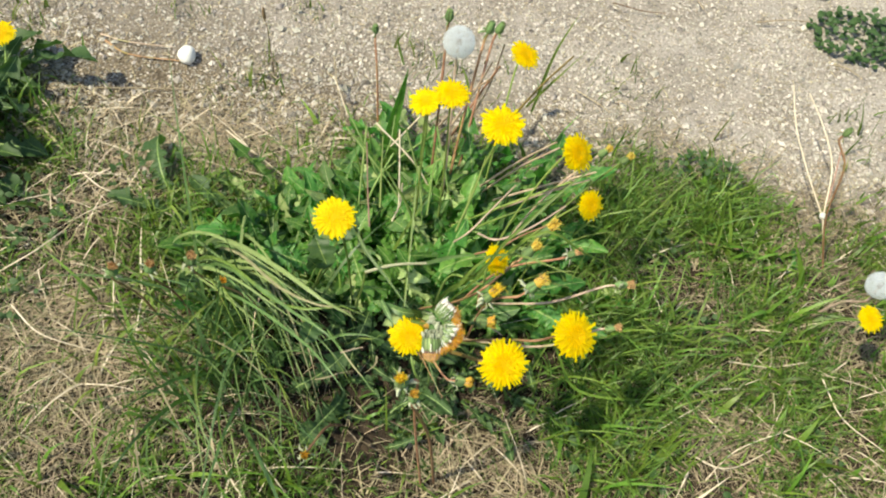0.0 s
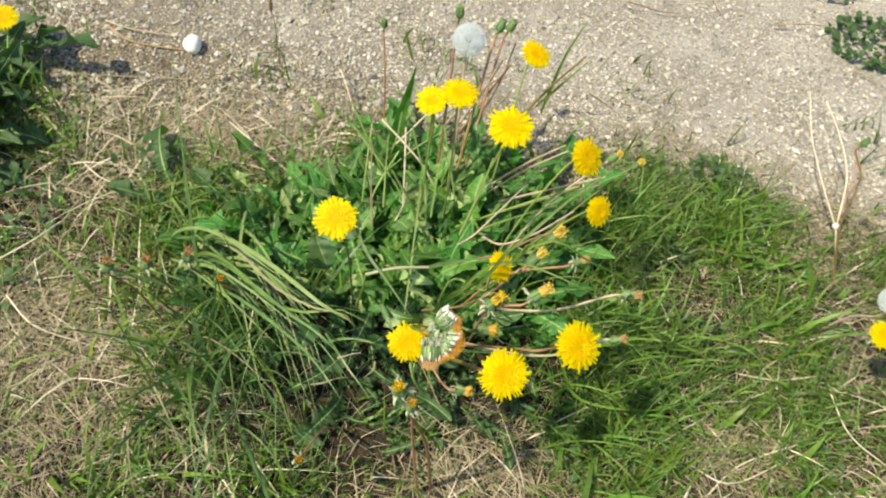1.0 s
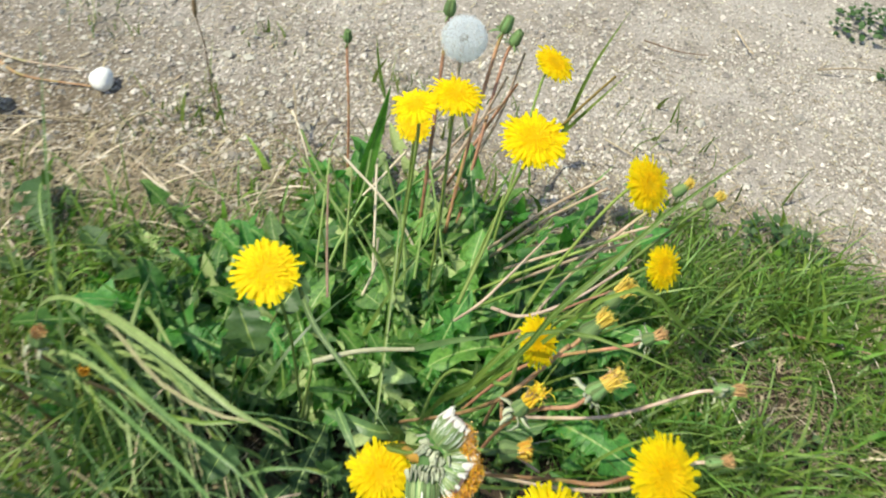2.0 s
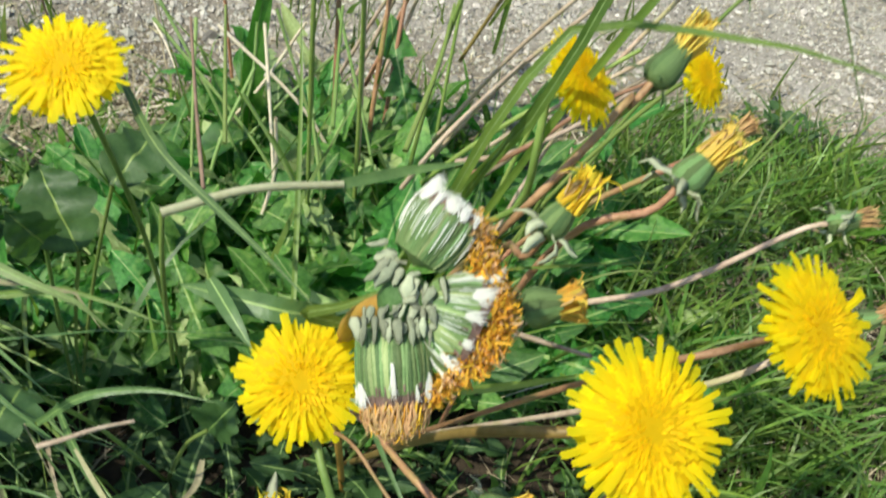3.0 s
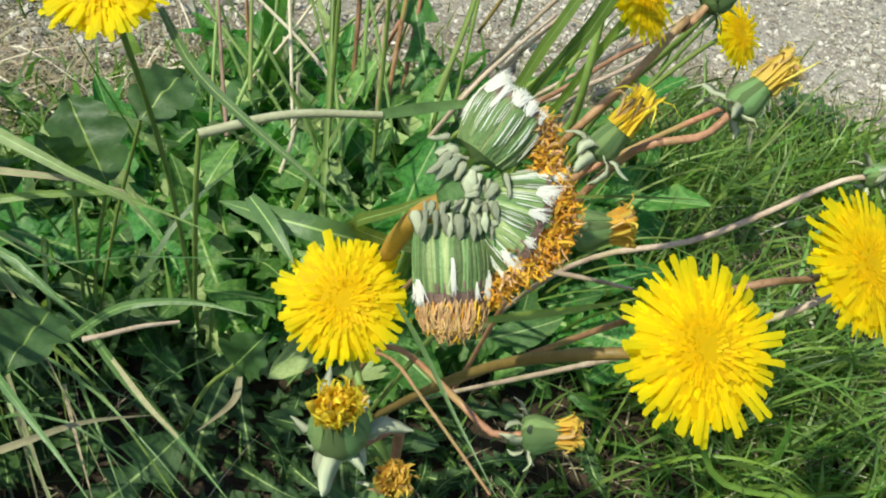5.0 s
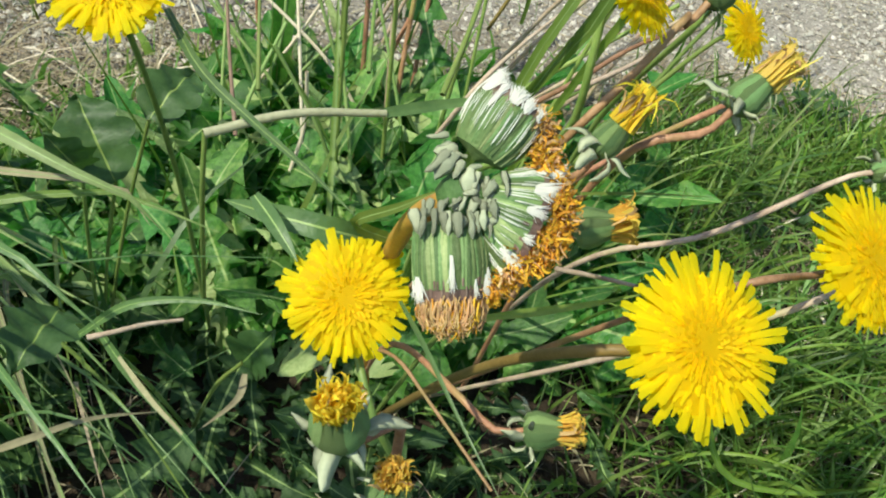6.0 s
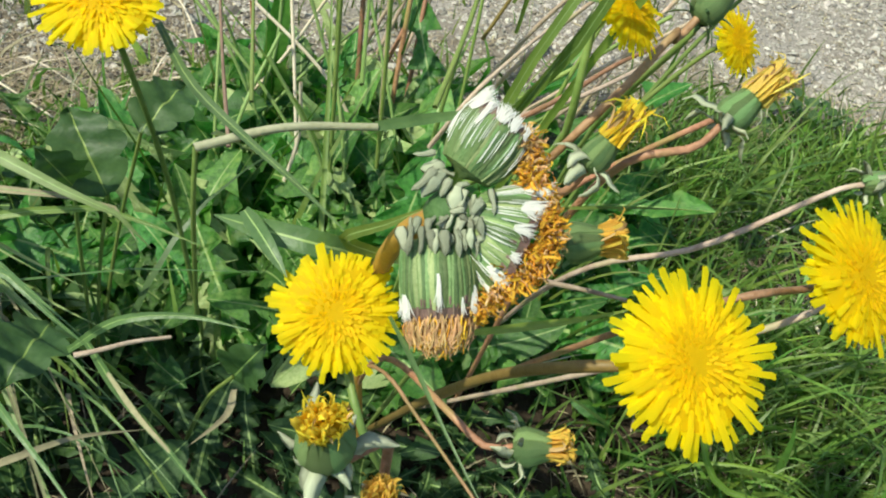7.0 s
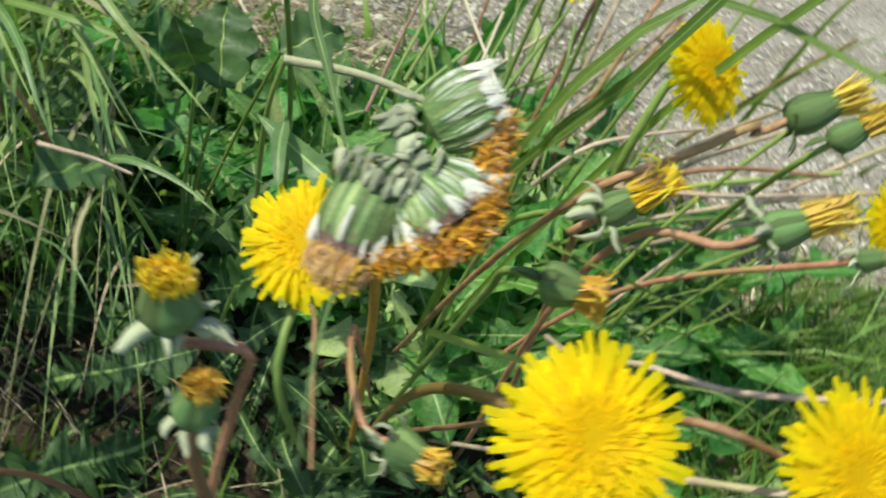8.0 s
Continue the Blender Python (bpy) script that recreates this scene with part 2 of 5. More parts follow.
def wave(x, y, k, seed):
    """Cheap smooth noise in -1..1."""
    g = np.random.default_rng(seed)
    out = 0
    for i in range(7):
        a, f, p = g.uniform(0, 6.28), k * g.uniform(0.6, 1.7), g.uniform(0, 6.28)
        out = out + np.sin((x * np.cos(a) + y * np.sin(a)) * f + p)
    return out / 3.6


def gravel_edge(x):
    return 0.985 + 0.02 * np.sin(9 * x + 1) + 0.10 * np.exp(-((x - 0.42) / 0.14) ** 2) - 0.06 * np.exp(-((x + 0.35) / 0.2) ** 2)


def height(x, y):
    far = np.clip(1.6 - np.hypot(x - 0.1, y - 0.8) / 1.6, 0, 1)
    turf = 1 / (1 + np.exp(np.clip((y - gravel_edge(x)) / 0.03, -50, 50)))
    return far * (0.006 * wave(x, y, 14, 3) * (0.4 + turf) + 0.002 * wave(x, y, 60, 4) + 0.008 * turf)


def axis_steps(lo, hi, step, far):
    inner = np.arange(lo, hi + step / 2, step)
    grow = np.cumsum(step * 1.28 ** np.arange(1, 40))
    grow = grow[grow < far]
    return np.concatenate([(lo - grow)[::-1], inner, hi + grow])


gx, gy = axis_steps(-1.0, 1.3, 0.012, 400), axis_steps(0.0, 2.2, 0.012, 400)
X, Y = np.meshgrid(gx, gy)
gv = np.stack([X, Y, height(X, Y)], -1).reshape(-1, 3)
nx = len(gx)
ia = (np.arange(len(gy) - 1)[:, None] * nx + np.arange(nx - 1)[None]).ravel()
gf = np.stack([ia, ia + 1, ia + nx + 1, ia + nx], -1)


def ground_material():
    m = bpy.data.materials.new("soil_and_sand")
    m.use_nodes = True
    nd, ln = m.node_tree.nodes, m.node_tree.links
    bsdf = nd["Principled BSDF"]
    tc = nd.new("ShaderNodeTexCoord")
    sep = nd.new("ShaderNodeSeparateXYZ")
    ln.new(tc.outputs["Object"], sep.inputs[0])

    def noise_at(scale, detail=5):
        n = nd.new("ShaderNodeTexNoise")
        n.inputs["Scale"].default_value, n.inputs["Detail"].default_value = scale, detail
        ln.new(tc.outputs["Object"], n.inputs["Vector"])
        return n.outputs[0]

    def ramp(value, lo, hi):
        r = nd.new("ShaderNodeMapRange")
        r.inputs["From Min"].default_value, r.inputs["From Max"].default_value = lo, hi
        ln.new(value, r.inputs["Value"])
        return r.outputs[0]

    def blend(f, a, b):
        x = nd.new("ShaderNodeMix")
        x.data_type = "RGBA"
        ln.new(f, x.inputs[0])
        for k, c in ((6, a), (7, b)):
            if isinstance(c, tuple):
                x.inputs[k].default_value = (*c, 1)
            else:
                ln.new(c, x.inputs[k])
        return x.outputs[2]

    def plus(a, b, k):
        q = nd.new("ShaderNodeMath")
        q.operation = "MULTIPLY_ADD"
        q.inputs[1].default_value = k
        ln.new(b, q.inputs[0])
        ln.new(a, q.inputs[2])
        return q.outputs[0]

    # soil is near black here: the shade under the plants is in its colour
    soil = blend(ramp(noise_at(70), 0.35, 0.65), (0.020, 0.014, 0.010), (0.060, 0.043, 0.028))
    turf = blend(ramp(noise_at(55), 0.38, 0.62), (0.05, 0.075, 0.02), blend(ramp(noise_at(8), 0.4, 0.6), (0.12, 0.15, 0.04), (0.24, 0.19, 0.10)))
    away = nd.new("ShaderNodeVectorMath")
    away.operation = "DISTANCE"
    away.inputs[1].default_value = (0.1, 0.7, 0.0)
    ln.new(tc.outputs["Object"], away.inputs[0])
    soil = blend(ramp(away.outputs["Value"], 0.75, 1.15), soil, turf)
    sand = blend(ramp(noise_at(160), 0.35, 0.65), (0.16, 0.132, 0.105), (0.34, 0.297, 0.252))
    pale = blend(ramp(plus(noise_at(7), sep.outputs[0], 0.16), 0.42, 0.66), sand, blend(ramp(noise_at(300), 0.4, 0.6), (0.285, 0.252, 0.220), (0.435, 0.388, 0.345)))
    moss = blend(ramp(noise_at(240), 0.4, 0.62), (0.085, 0.065, 0.044), (0.23, 0.185, 0.135))
    edge = plus(plus(sep.outputs[1], noise_at(14), 0.16), sep.outputs[0], 0.10)
    mid = blend(ramp(edge, 1.00, 1.06), soil, moss)
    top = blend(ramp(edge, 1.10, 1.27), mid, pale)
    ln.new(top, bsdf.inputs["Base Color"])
    bsdf.inputs["Roughness"].default_value = 0.9
    bsdf.inputs["Specular IOR Level"].default_value = 0.2
    bp = nd.new("ShaderNodeBump")
    bp.inputs["Strength"].default_value, bp.inputs["Distance"].default_value = 0.8, 0.003
    ln.new(noise_at(330, 4), bp.inputs["Height"])
    ln.new(bp.outputs[0], bsdf.inputs["Normal"])
    return m


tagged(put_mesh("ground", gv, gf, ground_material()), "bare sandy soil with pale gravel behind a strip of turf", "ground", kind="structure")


def scatter(n, lo, hi, chance):
    """n points in the box, kept by the chance at each."""
    out = np.zeros((0, 2))
    while len(out) < n:
        p = rng.uniform(lo, hi, (4 * n, 2))
        out = np.concatenate([out, p[rng.random(len(p)) < chance(p[:, 0], p[:, 1])]])
    return out[:n]


def stones(name, n, lo, hi, chance, size, label, mat=M_GRAVEL):
    p = scatter(n, lo, hi, chance)
    base = np.array([(1, 0.1, 0), (0.1, 1, 0.1), (-1, 0, 0), (0, -1, 0.05), (0.25, 0.2, 0.9), (-0.3, -0.2, 0.8), (0, 0, -0.5)])
    f = np.array([(0, 1, 4), (1, 2, 5), (1, 5, 4), (2, 3, 5), (3, 0, 4), (3, 4, 5), (1, 0, 6), (2, 1, 6), (3, 2, 6), (0, 3, 6)])
    r = size * np.exp(rng.normal(0, 0.45, n))
    s = r[:, None] * rng.uniform(0.65, 1.25, (n, 3)) * np.array([1, 1, 0.72])
    v = base[None] * s[:, None] + rng.normal(0, 0.14, (n, 7, 3)) * r[:, None, None]
    a = rng.uniform(0, 6.28, n)
    c, q = np.cos(a)[:, None], np.sin(a)[:, None]
    v = np.stack([v[..., 0] * c - v[..., 1] * q, v[..., 0] * q + v[..., 1] * c, v[..., 2]], -1)
    v[..., 0] += p[:, 0:1]
    v[..., 1] += p[:, 1:2]
    v[..., 2] += (height(p[:, 0], p[:, 1]) + 0.25 * r)[:, None]
    faces = (f[None] + 7 * np.arange(n)[:, None, None]).reshape(-1, 3)
    ob = put_mesh(name, v.reshape(-1, 3), faces, mat, smooth=False)
    return tagged(ob, label, "gravel", kind="stuff")


def on_gravel(x, y):
    d = y - gravel_edge(x)
    k = 1 / (1 + np.exp(-(d - 0.02 + 0.09 * (x < 0.05)) / 0.035))
    return np.clip(k * (0.70 + 0.35 * wave(x, y, 18, 21)) * np.exp(-np.clip(y - 1.35, 0, 9) / 0.35), 0.0, 1)


stones("gravel", 90000, (-0.9, 0.78), (1.15, 2.0), on_gravel, 0.0015, "small pale angular gravel lying on sandy soil")


stones("coarse_gravel", 8000, (-0.6, 0.86), (1.1, 1.5), lambda x, y: on_gravel(x, y) * np.exp(-np.clip(y - 1.08, 0, 9) / 0.12), 0.0022, "larger pale angular stones lying on dark sandy soil")


# ---- turf ----
def blades(name, n, lo, hi, chance, tall, width, lean, mat, label, category="grass", levels=4, spread=0.5, flat=0.0, drift=(0.25, -0.1)):
    p = scatter(n, lo, hi, chance)
    x, y = p[:, 0], p[:, 1]
    L = tall(x, y) * np.exp(np.clip(rng.normal(0, 0.42, n), -1, 0.75))
    a = rng.uniform(0, 2 * np.pi, n)
    dx, dy = np.cos(a) + drift[0], np.sin(a) + drift[1]
    q = np.hypot(dx, dy) + 1e-6
    dx, dy = dx / q, dy / q
    le = np.clip(lean + spread * rng.normal(0, 0.5, n), 0.02, 1.5)
    b = rng.uniform(0, 2 * np.pi, n)
    sx, sy = np.cos(b), np.sin(b)
    w = width * np.exp(rng.normal(0, 0.38, n))
    z0 = height(x, y) - 0.002
    rows = []
    for i in range(levels + 1):
        s = i / levels
        out = L * np.sin(le) * s ** 1.5 * (1 + 0.2 * np.sin(3 * s + b))
        up = L * (s * np.cos(le * s * 0.9)) * (1 - flat) + 0.004
        ww = 0.5 * w * max(0.06, 1 - s ** 1.8)
        c = np.stack([x + dx * out, y + dy * out, z0 + up], -1)
        o = np.stack([sx * ww, sy * ww, np.zeros(n)], -1)
        rows += [c - o, c + o]
    v = np.stack(rows, 1)
    k = 2 * (levels + 1)
    f = np.array([(2 * i, 2 * i + 1, 2 * i + 3, 2 * i + 2) for i in range(levels)])
    faces = (f[None] + k * np.arange(n)[:, None, None]).reshape(-1, 4)
    return tagged(put_mesh(name, v.reshape(-1, 3), faces, mat), label, category, kind="stuff")


def clump(x, y):
    return np.exp(-(((x - 0.05) / 0.20) ** 2 + ((y - 0.72) / 0.19) ** 2) ** 2)


def lawn(x, y):
    d = gravel_edge(x) - y
    k = 1 / (1 + np.exp(-(d - 0.02) / 0.02))
    rim = np.clip(5.5 - 5 * np.maximum(np.abs(x - 0.12) / 1.08, np.abs(y - 0.70) / 0.55), 0, 1)
    return np.clip(rim * k * (1 - 0.9 * dry(x, y)) * (0.65 + 0.5 * wave(x, y, 22, 31)) * (1 - 0.97 * np.exp(-((((x + 0.03) / 0.235) ** 2 + ((y - 0.67) / 0.20) ** 2) ** 2))) * (1 - 0.85 * np.exp(-((((x - 0.19) / 0.125) ** 2 + ((y - 0.648) / 0.105) ** 2) ** 2))), 0, 1)


def lawn_tall(x, y):
    side = np.exp(-(((x - 0.33) / 0.13) ** 2 + ((y - 0.80) / 0.16) ** 2))
    left = np.exp(-(((x + 0.15) / 0.15) ** 2 + ((y - 0.72) / 0.24) ** 2))
    near = np.exp(-(((x - 0.34) / 0.12) ** 2 + ((y - 0.64) / 0.10) ** 2))
    return 0.020 + 0.030 * side + 0.018 * left + 0.012 * near + 0.014 * wave(x, y, 26, 41)


blades("lawn_grass", 60000, (-0.95, 0.15), (1.2, 1.16), lawn, lawn_tall, 0.0024, 0.85, M_GRASS, "short green lawn grass growing thickly in the turf")


blades("coarse_grass", 2600, (-0.8, 0.3), (1.0, 1.06), lambda x, y: np.clip(lawn(x, y) * (0.2 + 0.9 * wave(x, y, 34, 33)), 0, 1), lambda x, y: 0.040 + 0.012 * wave(x, y, 26, 41), 0.0044, 0.85, M_BRIGHT,
       "coarse bright green grass blades standing above the lawn", levels=5)


def around(x, y):
    d = gravel_edge(x) - y
    near = np.maximum(np.abs(x - 0.12) / 1.05, np.abs(y - 0.65) / 0.49)
    return np.clip((near - 0.62) * 3, 0, 1) / (1 + np.exp(np.clip(-(d - 0.02) / 0.02, -50, 50))) * np.exp(-np.clip(np.hypot(x - 0.1, y - 0.6) - 1.0, 0, 9) / 0.7)


blades("outer_lawn", 60000, (-2.4, -1.3), (2.6, 1.1), around, lambda x, y: 0.030 + 0.008 * wave(x, y, 9, 42), 0.0034, 0.8, M_GRASS, "short green lawn grass spreading round the clump")
blades("leaning_grass", 130, (-0.24, 0.49), (-0.04, 0.72), lambda x, y: np.exp(-((x + 0.12) / 0.05) ** 2 - ((y - 0.61) / 0.065) ** 2), lambda x, y: 0.15 + 0 * x, 0.0034, 0.7, M_BLUEGRASS,
       "long leaning pale green grass beside the dandelion clump", levels=7, drift=(0.0, -0.7), spread=1.1)
blades("tall_grass", 420, (-0.36, 0.50), (-0.12, 0.88), lambda x, y: np.exp(-((x + 0.22) / 0.08) ** 2 - ((y - 0.72) / 0.11) ** 2), lambda x, y: 0.045 + 0 * x, 0.0032, 0.9, M_GRASS,
       "tall tuft of green grass beside the dandelion clump", levels=6)


blades("bleached_straw", 1300, (-0.9, 0.25), (1.15, 1.0), lambda x, y: np.clip(0.35 + 0.6 * dry(x, y) - clump(x, y), 0, 1), lambda x, y: 0.060 + 0 * x, 0.0016, 1.3, M_BONE,
       "bleached dry stems lying loosely over the turf", spread=0.3, flat=0.55, levels=5)


def straw_here(x, y):
    d = gravel_edge(x) - y
    rim = np.clip(5.5 - 5 * np.maximum(np.abs(x - 0.12) / 1.08, np.abs(y - 0.70) / 0.55), 0, 1)
    return np.clip(rim * ((0.15 + 0.28 * (x > 0.3)) * (1 - clump(x, y)) + dry(x, y)) / (1 + np.exp(-(d + 0.05) / 0.03)), 0, 1)


blades("dry_grass", 42000, (-0.95, 0.15), (1.2, 1.2), straw_here, lambda x, y: 0.026 + 0.022 * dry(x, y), 0.0013, 1.25, M_STRAW,
       "matted dry straw-coloured dead grass lying on the soil", spread=0.5, flat=0.62)
blades("straw_litter", 16000, (-0.9, 0.82), (1.15, 1.6), lambda x, y: np.clip(on_gravel(x, y) * (0.5 + 0.8 * (y < 1.12)), 0, 1), lambda x, y: 0.010 + 0 * x, 0.0012, 1.4, M_STRAW,
       "short pale flakes of dry straw scattered over gravel", "straw", levels=2, spread=0.3, flat=0.85)
blades("sprouting_grass", 900, (-0.9, 0.88), (1.1, 1.35), lambda x, y: np.clip(0.5 * wave(x, y, 22, 51), 0, 1) * (y < 1.25), lambda x, y: 0.028 + 0 * x, 0.002, 0.5,
       M_GRASS, "thin tufts of green grass sprouting between the gravel")
blades("clump_grass", 44, (-0.25, 0.70), (0.38, 0.98), lambda x, y: clump(x, y) * (y > 0.74), lambda x, y: 0.12 + 0.03 * wave(x, y, 12, 61), 0.0026, 0.5, M_GRASS,
       "long fine green grass growing through the dandelion clump", levels=6)


# ---- dandelion parts ----
def leaf_mesh(name, length, width, lobes, droop, seed, mat=M_LEAF, rachis=0.30, rise=74):
    """A lobed dandelion leaf: back-pointing triangular lobes, an arrow-shaped end, rising from its base along +x and bending over."""
    g = random.Random(seed)
    sides = []
    for side in (0, 1):
        knots = [(0.0, 0.07), (0.10, 0.08)]
        for i in range(lobes):
            a = 0.12 + 0.62 * (i + (0.25 * side if i else 0)) / lobes
            pitch, e = 0.62 / lobes, 0.42 + 0.50 * (i + 1) / lobes
            knots.append((a, rachis * (0.45 + 0.55 * e)))
            knots.append((a + 0.20 * pitch, e * g.uniform(0.78, 1.05)))
            knots.append((a + 0.55 * pitch, e * g.uniform(0.50, 0.66)))
            knots.append((a + 0.62 * pitch, e * g.uniform(0.56, 0.72)))
            knots.append((a + 0.93 * pitch, rachis * (0.5 + 0.5 * e)))
        knots += [(0.79, rachis * 1.2), (0.815, 0.86 * g.uniform(0.85, 1.1)), (0.90, 0.62), (0.96, 0.34), (1.0, 0.02)]
        sides.append(knots)
    stops = sorted({round(k[0], 4) for k in sides[0] + sides[1]})
    wob = [g.uniform(-1, 1) for _ in range(6)]
    fine = [0.0]
    for i in range(1, 61):
        fine.append(i / 60)
    cx, cz, line = 0.0, 0.0, []
    for f in fine:
        ang = radians(rise) - droop * f ** 1.15
        line.append((cx, cz, ang))
        cx += math.cos(ang) / 60
        cz += math.sin(ang) / 60

    def at(s, off, lift):
        x, z, ang = line[min(60, max(0, int(round(s * 60))))]
        sway = 0.06 * wob[0] * s * s + 0.010 * math.sin(8 * s + wob[1] * 3)
        return Vector((length * x - lift * math.sin(ang), off + length * sway, length * z + lift * math.cos(ang)))

    rows = []
    for s in stops:
        half = [0.5 * width * length * float(np.interp(s, [k[0] for k in kn], [k[1] for k in kn])) for kn in sides]
        rib = 0.030 * width * length * (1.25 - s)
        row = []
        for u in (-1, -0.5, -0.01, 0.01, 0.5, 1):
            h = half[0 if u < 0 else 1]
            back = -0.045 * (h / (0.5 * width * length)) * abs(u) ** 2
            off = h * u if abs(u) > 0.1 else rib * (1 if u > 0 else -1)
            ripple = 0.42 * h * math.sin(17 * s + 3 * u + wob[2] * 5) * abs(u) + 0.36 * h * math.sin(37 * s + 5 * u + wob[3] * 5) * abs(u)
            row.append(at(max(0.0, s + (back if 0.12 < s < 0.97 else 0)), off, 0.30 * h * abs(u) ** 1.4 + ripple + (0.0012 * length if abs(u) < 0.1 else 0)))
        rows.append(row)
    geo = Geo()
    geo.grid(rows, False, [0, 0, 1, 0, 0])
    return geo.make(name, [mat, M_RIB])


LEAVES = []
for i in range(12):
    lf = leaf_mesh("leaf", 1.0, 0.20 + 0.035 * (i % 4), 5 + i % 3, 0.8 + 0.45 * (i % 4), 100 + i, rachis=0.22 + 0.07 * (i % 3))
    LEAVES.append(lf.data)
    bpy.data.objects.remove(lf)
# dandelion leaves in a darker green: the shade is put into their colour
SHADED_LEAVES = []
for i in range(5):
    lf = leaf_mesh("leaf", 1.0, 0.24 + 0.04 * (i % 3), 4 + i % 3, 0.9 + 0.4 * (i % 4), 160 + i, M_WEED_AND_SHADE)
    SHADED_LEAVES.append(lf.data)
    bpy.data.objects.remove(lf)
PALE_LEAVES = []
for i in range(4):
    lf = leaf_mesh("leaf", 1.0, 0.15 + 0.03 * i, 4 + i % 3, 0.7 + 0.4 * i, 140 + i, M_PALELEAF, rachis=0.26)
    PALE_LEAVES.append(lf.data)
    bpy.data.objects.remove(lf)


def rosette(at, n, length, label, name="dandelion_rosette", seed=1, lean=0.0, arc=(0, 6.28), wide=0.05, pale=0.12, kinds=LEAVES):
    e = thing(name, at, label, "dandelion leaves", "dandelion rosettes")
    g = random.Random(seed)
    for i in range(n):
        o = new("leaf", g.choice(PALE_LEAVES if g.random() < pale and kinds is LEAVES else kinds))
        o.parent = e
        L = length * g.uniform(0.5, 1.1)
        t = arc[0] + (arc[1] - arc[0]) * (i + g.uniform(-0.4, 0.4)) / n
        tilt = g.uniform(-0.15, 0.8) + lean
        o.matrix_basis = (Matrix.Translation((g.uniform(-wide, wide), g.uniform(-wide, wide), 0)) @ Matrix.Rotation(t + g.uniform(-0.6, 0.6), 4, "Z") @ Matrix.Rotation(tilt, 4, "Y")
                          @ Matrix.Rotation(g.uniform(-0.8, 0.8), 4, "X") @ Matrix.Diagonal((L, L * g.uniform(0.8, 1.3), L, 1)))
    return e


def lathe(geo, profile, sides=14, slot=0, rough=0.0):
    rows = [[((r * (1 + rough * rand.uniform(-1, 1))) * math.cos(w), r * math.sin(w), z) for w in (6.283 * k / sides for k in range(sides))] for r, z in profile]
    geo.grid(rows, True, slot)


def petal_mesh(seed, width=0.105):
    """A strap-shaped outer floret of length 1 with a squared, toothed end."""
    g = random.Random(seed)
    rows = []
    for s in (0.0, 0.35, 0.7, 0.93):
        w = width * (0.60 + 0.55 * s) * 0.5
        z = 0.10 * math.sin(s * 2.2) - 0.06 * s * s + g.uniform(-0.008, 0.008)
        y = g.uniform(-0.015, 0.015) * s
        rows.append([(0.12 + 0.88 * s, y - w, z - 0.10 * w), (0.12 + 0.88 * s, y - 0.4 * w, z), (0.12 + 0.88 * s, y + 0.4 * w, z), (0.12 + 0.88 * s, y + w, z - 0.10 * w)])
    w, z = width * 0.50, rows[-1][1][2] - 0.012
    rows.append([(0.975, -w, z), (1.0, -0.4 * w, z), (0.985, 0.4 * w, z), (0.998, 0.85 * w, z)])
    geo = Geo()
    geo.grid(rows)
    ob = geo.make("petal", M_PETAL)
    me = ob.data
    bpy.data.objects.remove(ob)
    return me


PETALS = [petal_mesh(i, 0.074 + 0.011 * (i % 3)) for i in range(6)]


def head_mesh(seed):
    """The inner florets of an open flower, in units of its radius: overlapping straps that lie ever flatter outward."""
    g = random.Random(seed)
    geo = Geo()
    total = 760
    for i in range(total):
        u = (i + 0.5) / total
        a = i * 2.39996 + g.uniform(-0.12, 0.12)
        L = (0.22 + 0.58 * u ** 0.75) * g.uniform(0.86, 1.12)
        e = radians(76 - 69 * u ** 0.46 + g.uniform(-3, 3))
        r0, wide = 0.15 * math.sqrt(u), 0.034 + 0.036 * u
        ca, sa = math.cos(a), math.sin(a)
        roll = g.uniform(-0.10, 0.10)
        rows = []
        for s in (0.0, 0.4, 0.8, 1.0):
            r = r0 + L * s * math.cos(e - 0.30 * s)
            z = 0.03 + L * s * math.sin(e - 0.30 * s)
            w = wide * 0.5 * (0.65 + 0.45 * s) * (0.7 if s == 1.0 else 1)
            row = []
            for k in (-1, 0, 1):
                rr = r - (0.03 * L if s == 1.0 and k else 0)
                row.append((rr * ca - k * w * sa, rr * sa + k * w * ca, z - 0.10 * w * abs(k) + roll * k * w * s))
            rows.append(row)
        geo.grid(rows, slot=0 if u > 0.30 else 1)
    lathe(geo, [(0.80, 0.045), (0.64, 0.105), (0.47, 0.155), (0.31, 0.190), (0.16, 0.190), (0.002, 0.180)], 18, 1)
    return geo


HEADS = []
for i in range(4):
    ob = head_mesh(40 + i).make("flower_head", [M_PETAL, M_PETAL_IN])
    HEADS.append(ob.data)
    bpy.data.objects.remove(ob)


def bract_mesh(curl, width, name="bract", mat=M_BRACT, blunt=3.0, crumple=0.0):
    """A bract of length 1 from the origin that goes out along +x and curls down."""
    rows = []
    for i in range(6):
        s = i / 5
        a = curl * s
        x, z = (math.sin(a) / curl, -(1 - math.cos(a)) / curl)
        w = 0.5 * width * (0.75 + 0.5 * s) * max(0.12, 1 - s ** blunt)
        z += crumple * math.sin(9 * s + curl * 5)
        n = Vector((math.sin(a), 0, math.cos(a))) * 0.022
        p = Vector((x, crumple * math.sin(6 * s + curl * 9), z))
        rows.append([p + Vector((0, -w, 0)), p + n, p + Vector((0, w, 0)), p - n])
    geo = Geo()
    geo.grid(rows, True)
    ob = geo.make(name, mat)
    me = ob.data
    bpy.data.objects.remove(ob)
    return me


